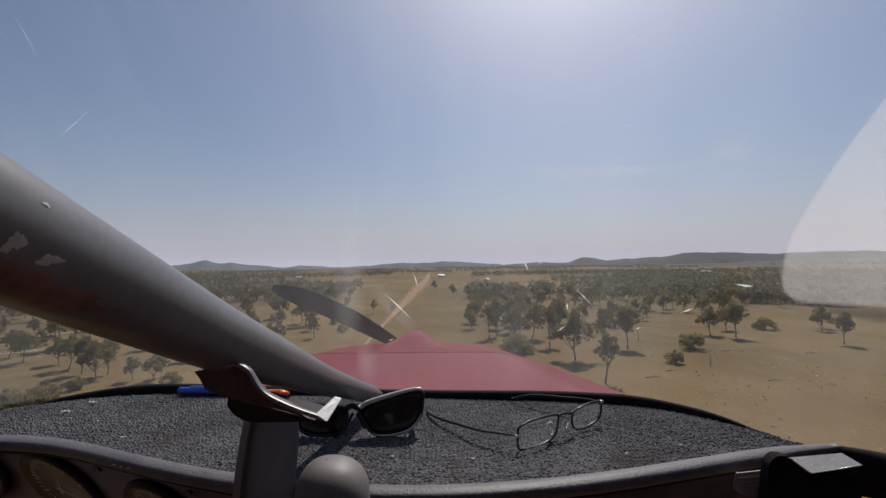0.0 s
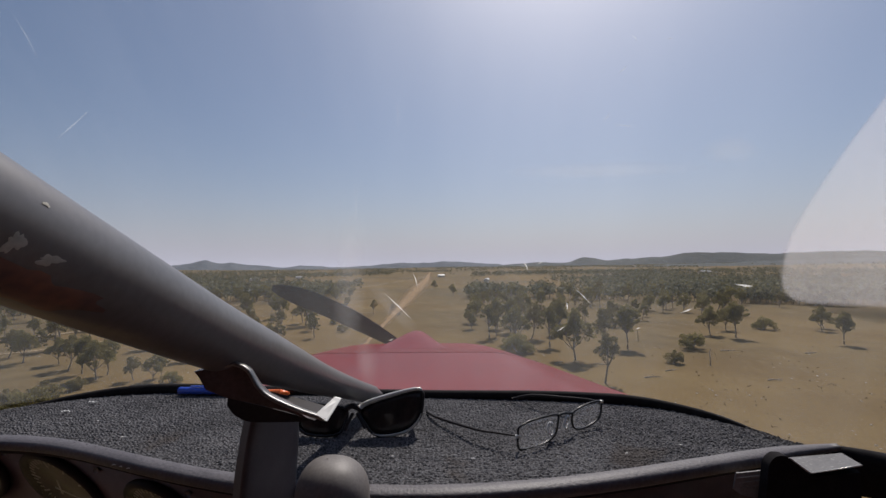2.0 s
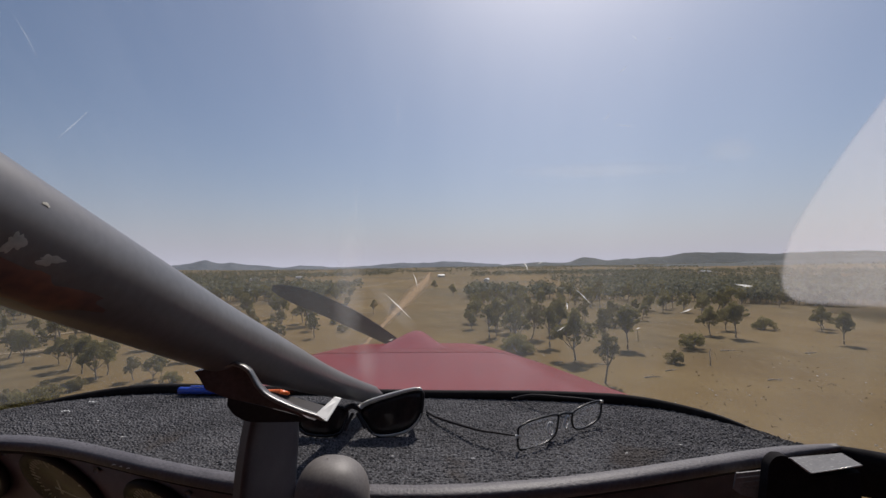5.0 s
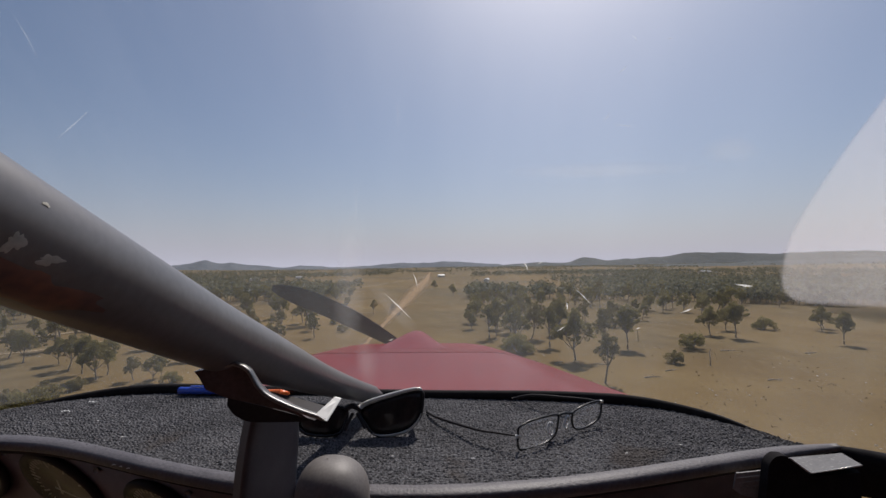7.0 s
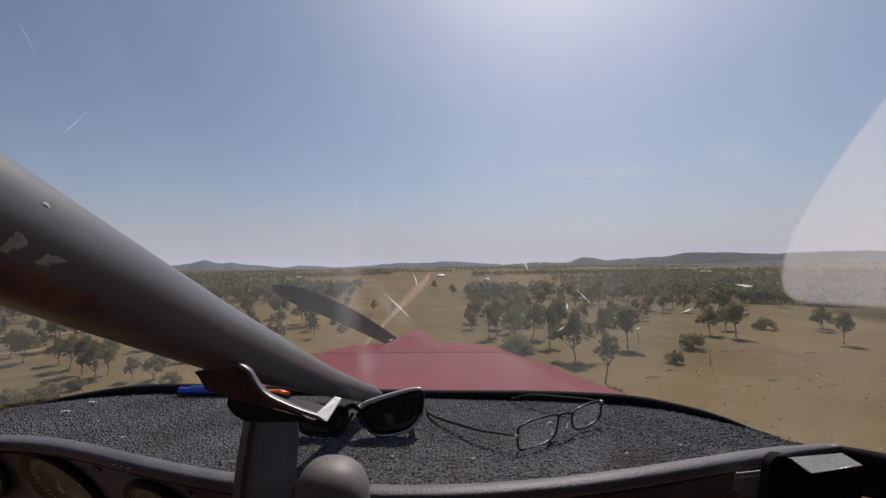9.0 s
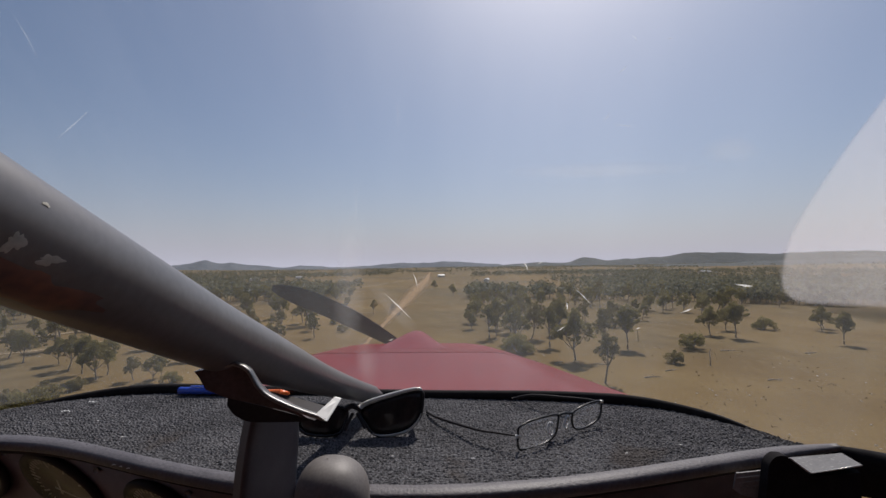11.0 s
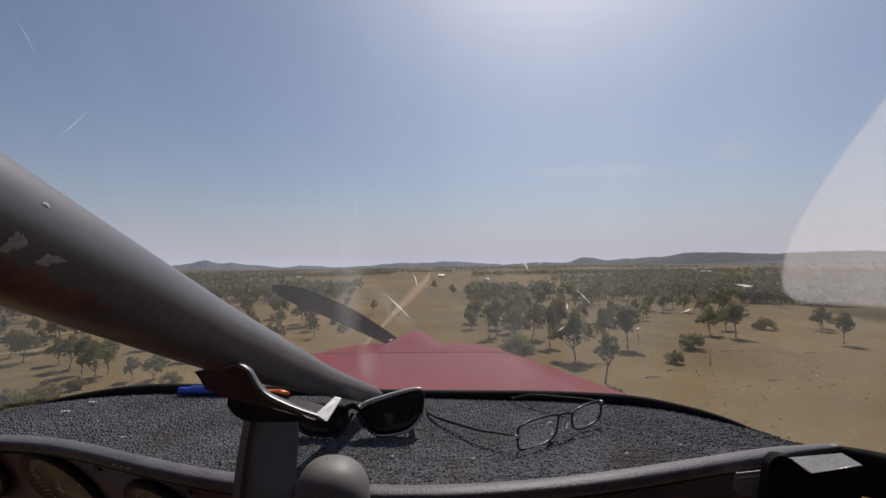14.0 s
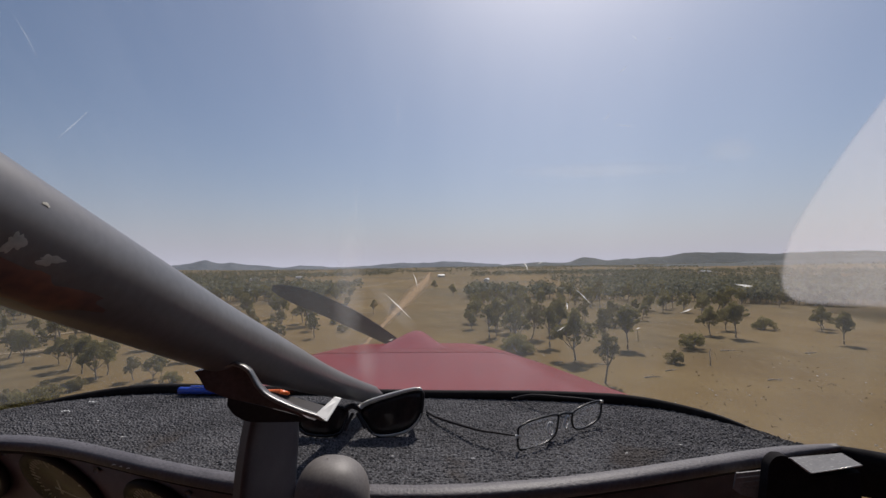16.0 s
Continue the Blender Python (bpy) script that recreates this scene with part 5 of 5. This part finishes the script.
# added sheet that imitates a pale reflection in the windscreen
reflection = thing("sun_visor", (0.60, 0.34, -0.06), "translucent white panel imitating a windscreen reflection", "sun visor")
edge = smooth_path([(0.620, 0.34, 0.440), (0.480, 0.34, 0.284), (0.364, 0.34, 0.136), (0.334, 0.34, 0.099), (0.302, 0.34, 0.055), (0.282, 0.34, 0.022), (0.2735, 0.34, -0.006),
                    (0.2745, 0.34, -0.023), (0.287, 0.34, -0.0325), (0.320, 0.34, -0.0360), (0.364, 0.34, -0.0385), (0.655, 0.34, -0.060)], 6)


def inset(line, d):
    """The imitated reflection's outline drawn in by d metres."""
    out = []
    for i, p in enumerate(line):
        t = (line[min(i + 1, len(line) - 1)] - line[max(i - 1, 0)]).normalized()
        out.append(p + Vector((-t.z, 0, t.x)) * d)
    return out


def soft_sheet(name, rings, thick, material, label=""):
    """A thin sheet between nested outlines; the first is its border, the last is filled."""
    n = len(rings[0])
    verts = [q for r in rings for q in r]
    faces = [(j * n + i, j * n + (i + 1) % n, (j + 1) * n + (i + 1) % n, (j + 1) * n + i) for j in range(len(rings) - 1) for i in range(n)]
    faces.append(tuple(range((len(rings) - 1) * n, len(rings) * n)))
    k = len(verts)
    ob = part(name, (verts + [q + Vector((0, thick, 0)) for q in verts], faces + [tuple(i + k for i in f)[::-1] for f in faces]), material, reflection, label, smooth=False)
    depth = [j / (len(rings) - 1) for j in range(len(rings)) for _ in range(n)] * 2
    ob.data.attributes.new("body", 'FLOAT', 'POINT').data.foreach_set("value", depth)
    ob.visible_shadow = False


far_corner = [Vector((0.70, 0.34, -0.062)), Vector((0.70, 0.34, 0.47)), Vector((0.655, 0.34, 0.47))]
soft_sheet("panel", [inset(edge, 0.0011 * k) + far_corner for k in range(4)], 0.002, REFLECTION_FILM)
# dark film painting the soft shade just below the white panel
middle, bands = Vector((0.375, 0.338, -0.0435)), []
band = smooth_path([(0.288, 0.338, -0.0340), (0.310, 0.338, -0.0405), (0.345, 0.338, -0.0490), (0.40, 0.338, -0.0550), (0.45, 0.338, -0.0570)], 5) + \
    smooth_path([(0.45, 0.338, -0.0340), (0.40, 0.338, -0.0340), (0.345, 0.338, -0.0340), (0.31, 0.338, -0.0320)], 5)
for k in range(4):
    bands.append([middle + Vector(((q.x - middle.x) * (1 - 0.09 * k), 0, (q.z - middle.z) * (1 - 0.24 * k))) for q in band])
soft_sheet("shade_strip", bands, 0.001, SHADE_FILM, "soft dark strip of painted shade along the lower edge")


# ---------------------------------------------------------------- engine cowling and propeller
cowl = thing("engine_cowling", (-0.115, 1.25, -0.75), "glossy red engine cowling ahead of the windscreen", "engine cowling")


def cowl_ring(y, half, top, drop, n=61, cx=-0.118, low=-0.72, fillet=0.055):
    """Over the top of the cowl: a nearly flat crown, sloping shoulders, upright sides."""
    def crown(dx):
        u = max(abs(dx / half) - 0.60, 0) / 0.40
        return top - 0.003 * (dx / half) ** 2 - (0.066 * half + drop * 0.05) * u ** 2.2
    drop_end = top - crown(half)
    pts = [(cx - half - fillet, y, low), (cx - half - fillet, y, top - drop_end - fillet * 2)]
    for k in range(7):
        a = math.pi * (1 - k / 12)
        pts.append((cx - half + fillet * math.cos(a), y, top - drop_end - fillet + fillet * math.sin(a)))
    for k in range(1, n):
        dx = half * (2 * k / n - 1)
        pts.append((cx + dx, y, crown(dx)))
    for k in range(7):
        a = math.pi * (0.5 - k / 12)
        pts.append((cx + half + fillet * math.cos(a), y, top - drop_end - fillet + fillet * math.sin(a)))
    return pts + [(cx + half + fillet, y, top - drop_end - fillet * 2), (cx + half + fillet, y, low)]


COWL = [(0.72, 0.560, -0.226, 0.030), (0.85, 0.528, -0.240, 0.030), (1.05, 0.486, -0.258, 0.028), (1.25, 0.438, -0.272, 0.026), (1.36, 0.408, -0.279, 0.024)]
NOSE = [(1.372, 0.405, -0.280, 0.024), (1.45, 0.386, -0.2888, 0.022), (1.55, 0.375, -0.3002, 0.020), (1.65, 0.360, -0.3116, 0.020), (1.74, 0.345, -0.3220, 0.020),
        (1.80, 0.320, -0.3300, 0.020), (1.85, 0.270, -0.348, 0.020), (1.88, 0.20, -0.395, 0.020)]
part("rear_panel", loft([cowl_ring(*c) for c in COWL], closed=False, caps=False), RED, cowl)
part("front_panel", loft([cowl_ring(*c) for c in NOSE], closed=False, caps=False), RED, cowl)
part("seam", loft([cowl_ring(1.354, 0.4085, -0.2815, 0.024), cowl_ring(1.357, 0.4080, -0.2813, 0.024), cowl_ring(1.372, 0.4055, -0.2820, 0.024), cowl_ring(1.376, 0.4040, -0.2835, 0.024)], closed=False, caps=False), SEAM, cowl, "dark joint between cowl panels")
part("belly_panel", slab([(-0.60, 0.74, -0.72), (0.36, 0.74, -0.72), (0.11, 1.87, -0.62), (-0.35, 1.87, -0.62)], (0, 0, 0.02)), RED, cowl, smooth=False)
hump = []
for k in range(15):
    t = k / 14
    y = 1.50 + 0.42 * t
    w = 0.150 - 0.085 * t
    base = -0.294 - 0.052 * t
    h = 0.052 * math.sin(t * math.pi / 2) ** 1.25
    hump.append([(-0.121 + w * math.cos(math.pi * (1 - j / 16)), y, base + h * math.sin(math.pi * j / 16) ** 1.3) for j in range(17)])
part("nose_fairing", loft(hump, closed=False, caps=False), RED, cowl, "red raised fairing behind the propeller")
prop = thing("propeller", (-0.112, 1.96, -0.418), "dark two-bladed propeller at rest", "propeller")
HUB = Vector((-0.112, 1.96, -0.418))


def blade(angle):
    """A twisted, tapered, slightly swept blade from the hub outward."""
    d = Vector((math.cos(angle), 0, math.sin(angle)))
    q = Vector((-d.z, 0, d.x))
    rings = []
    for k in range(22):
        t = k / 21
        r = 0.05 + 0.705 * t
        chord = (0.055 + 0.075 * math.sin(min(1, t * 1.7) * math.pi / 2)) * (1 if t < 0.75 else math.sqrt(max(0.02, 1 - ((t - 0.75) / 0.255) ** 2)) * 0.85 + 0.15)
        chord *= 1.15 - 0.50 * t
        tw = radians(48 - 32 * t)
        c = HUB + d * r + q * (-0.03 * math.sin(t * math.pi * 0.9))
        w = q * math.cos(tw) + Vector((0, 1, 0)) * math.sin(tw)
        nrm = d.cross(w)
        th = 0.014 * (1 - 0.7 * t)
        rings.append([c + w * chord * 0.5 * math.cos(2 * math.pi * j / 14) + nrm * th * 0.5 * math.sin(2 * math.pi * j / 14) for j in range(14)])
    return loft(rings)


BLADE = radians(155.5)
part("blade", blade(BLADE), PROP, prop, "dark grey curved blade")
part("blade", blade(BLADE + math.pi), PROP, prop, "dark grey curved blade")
part("hub", sweep([HUB + Vector((0, -0.07, 0)), HUB + Vector((0, -0.05, 0)), HUB + Vector((0, 0.05, 0)), HUB + Vector((0, 0.11, 0)), HUB + Vector((0, 0.17, 0))],
                  lambda t: 0.085 if t < 0.55 else 0.085 * (1 - (t - 0.55) / 0.5), 28), RED, prop, "red rounded spinner")
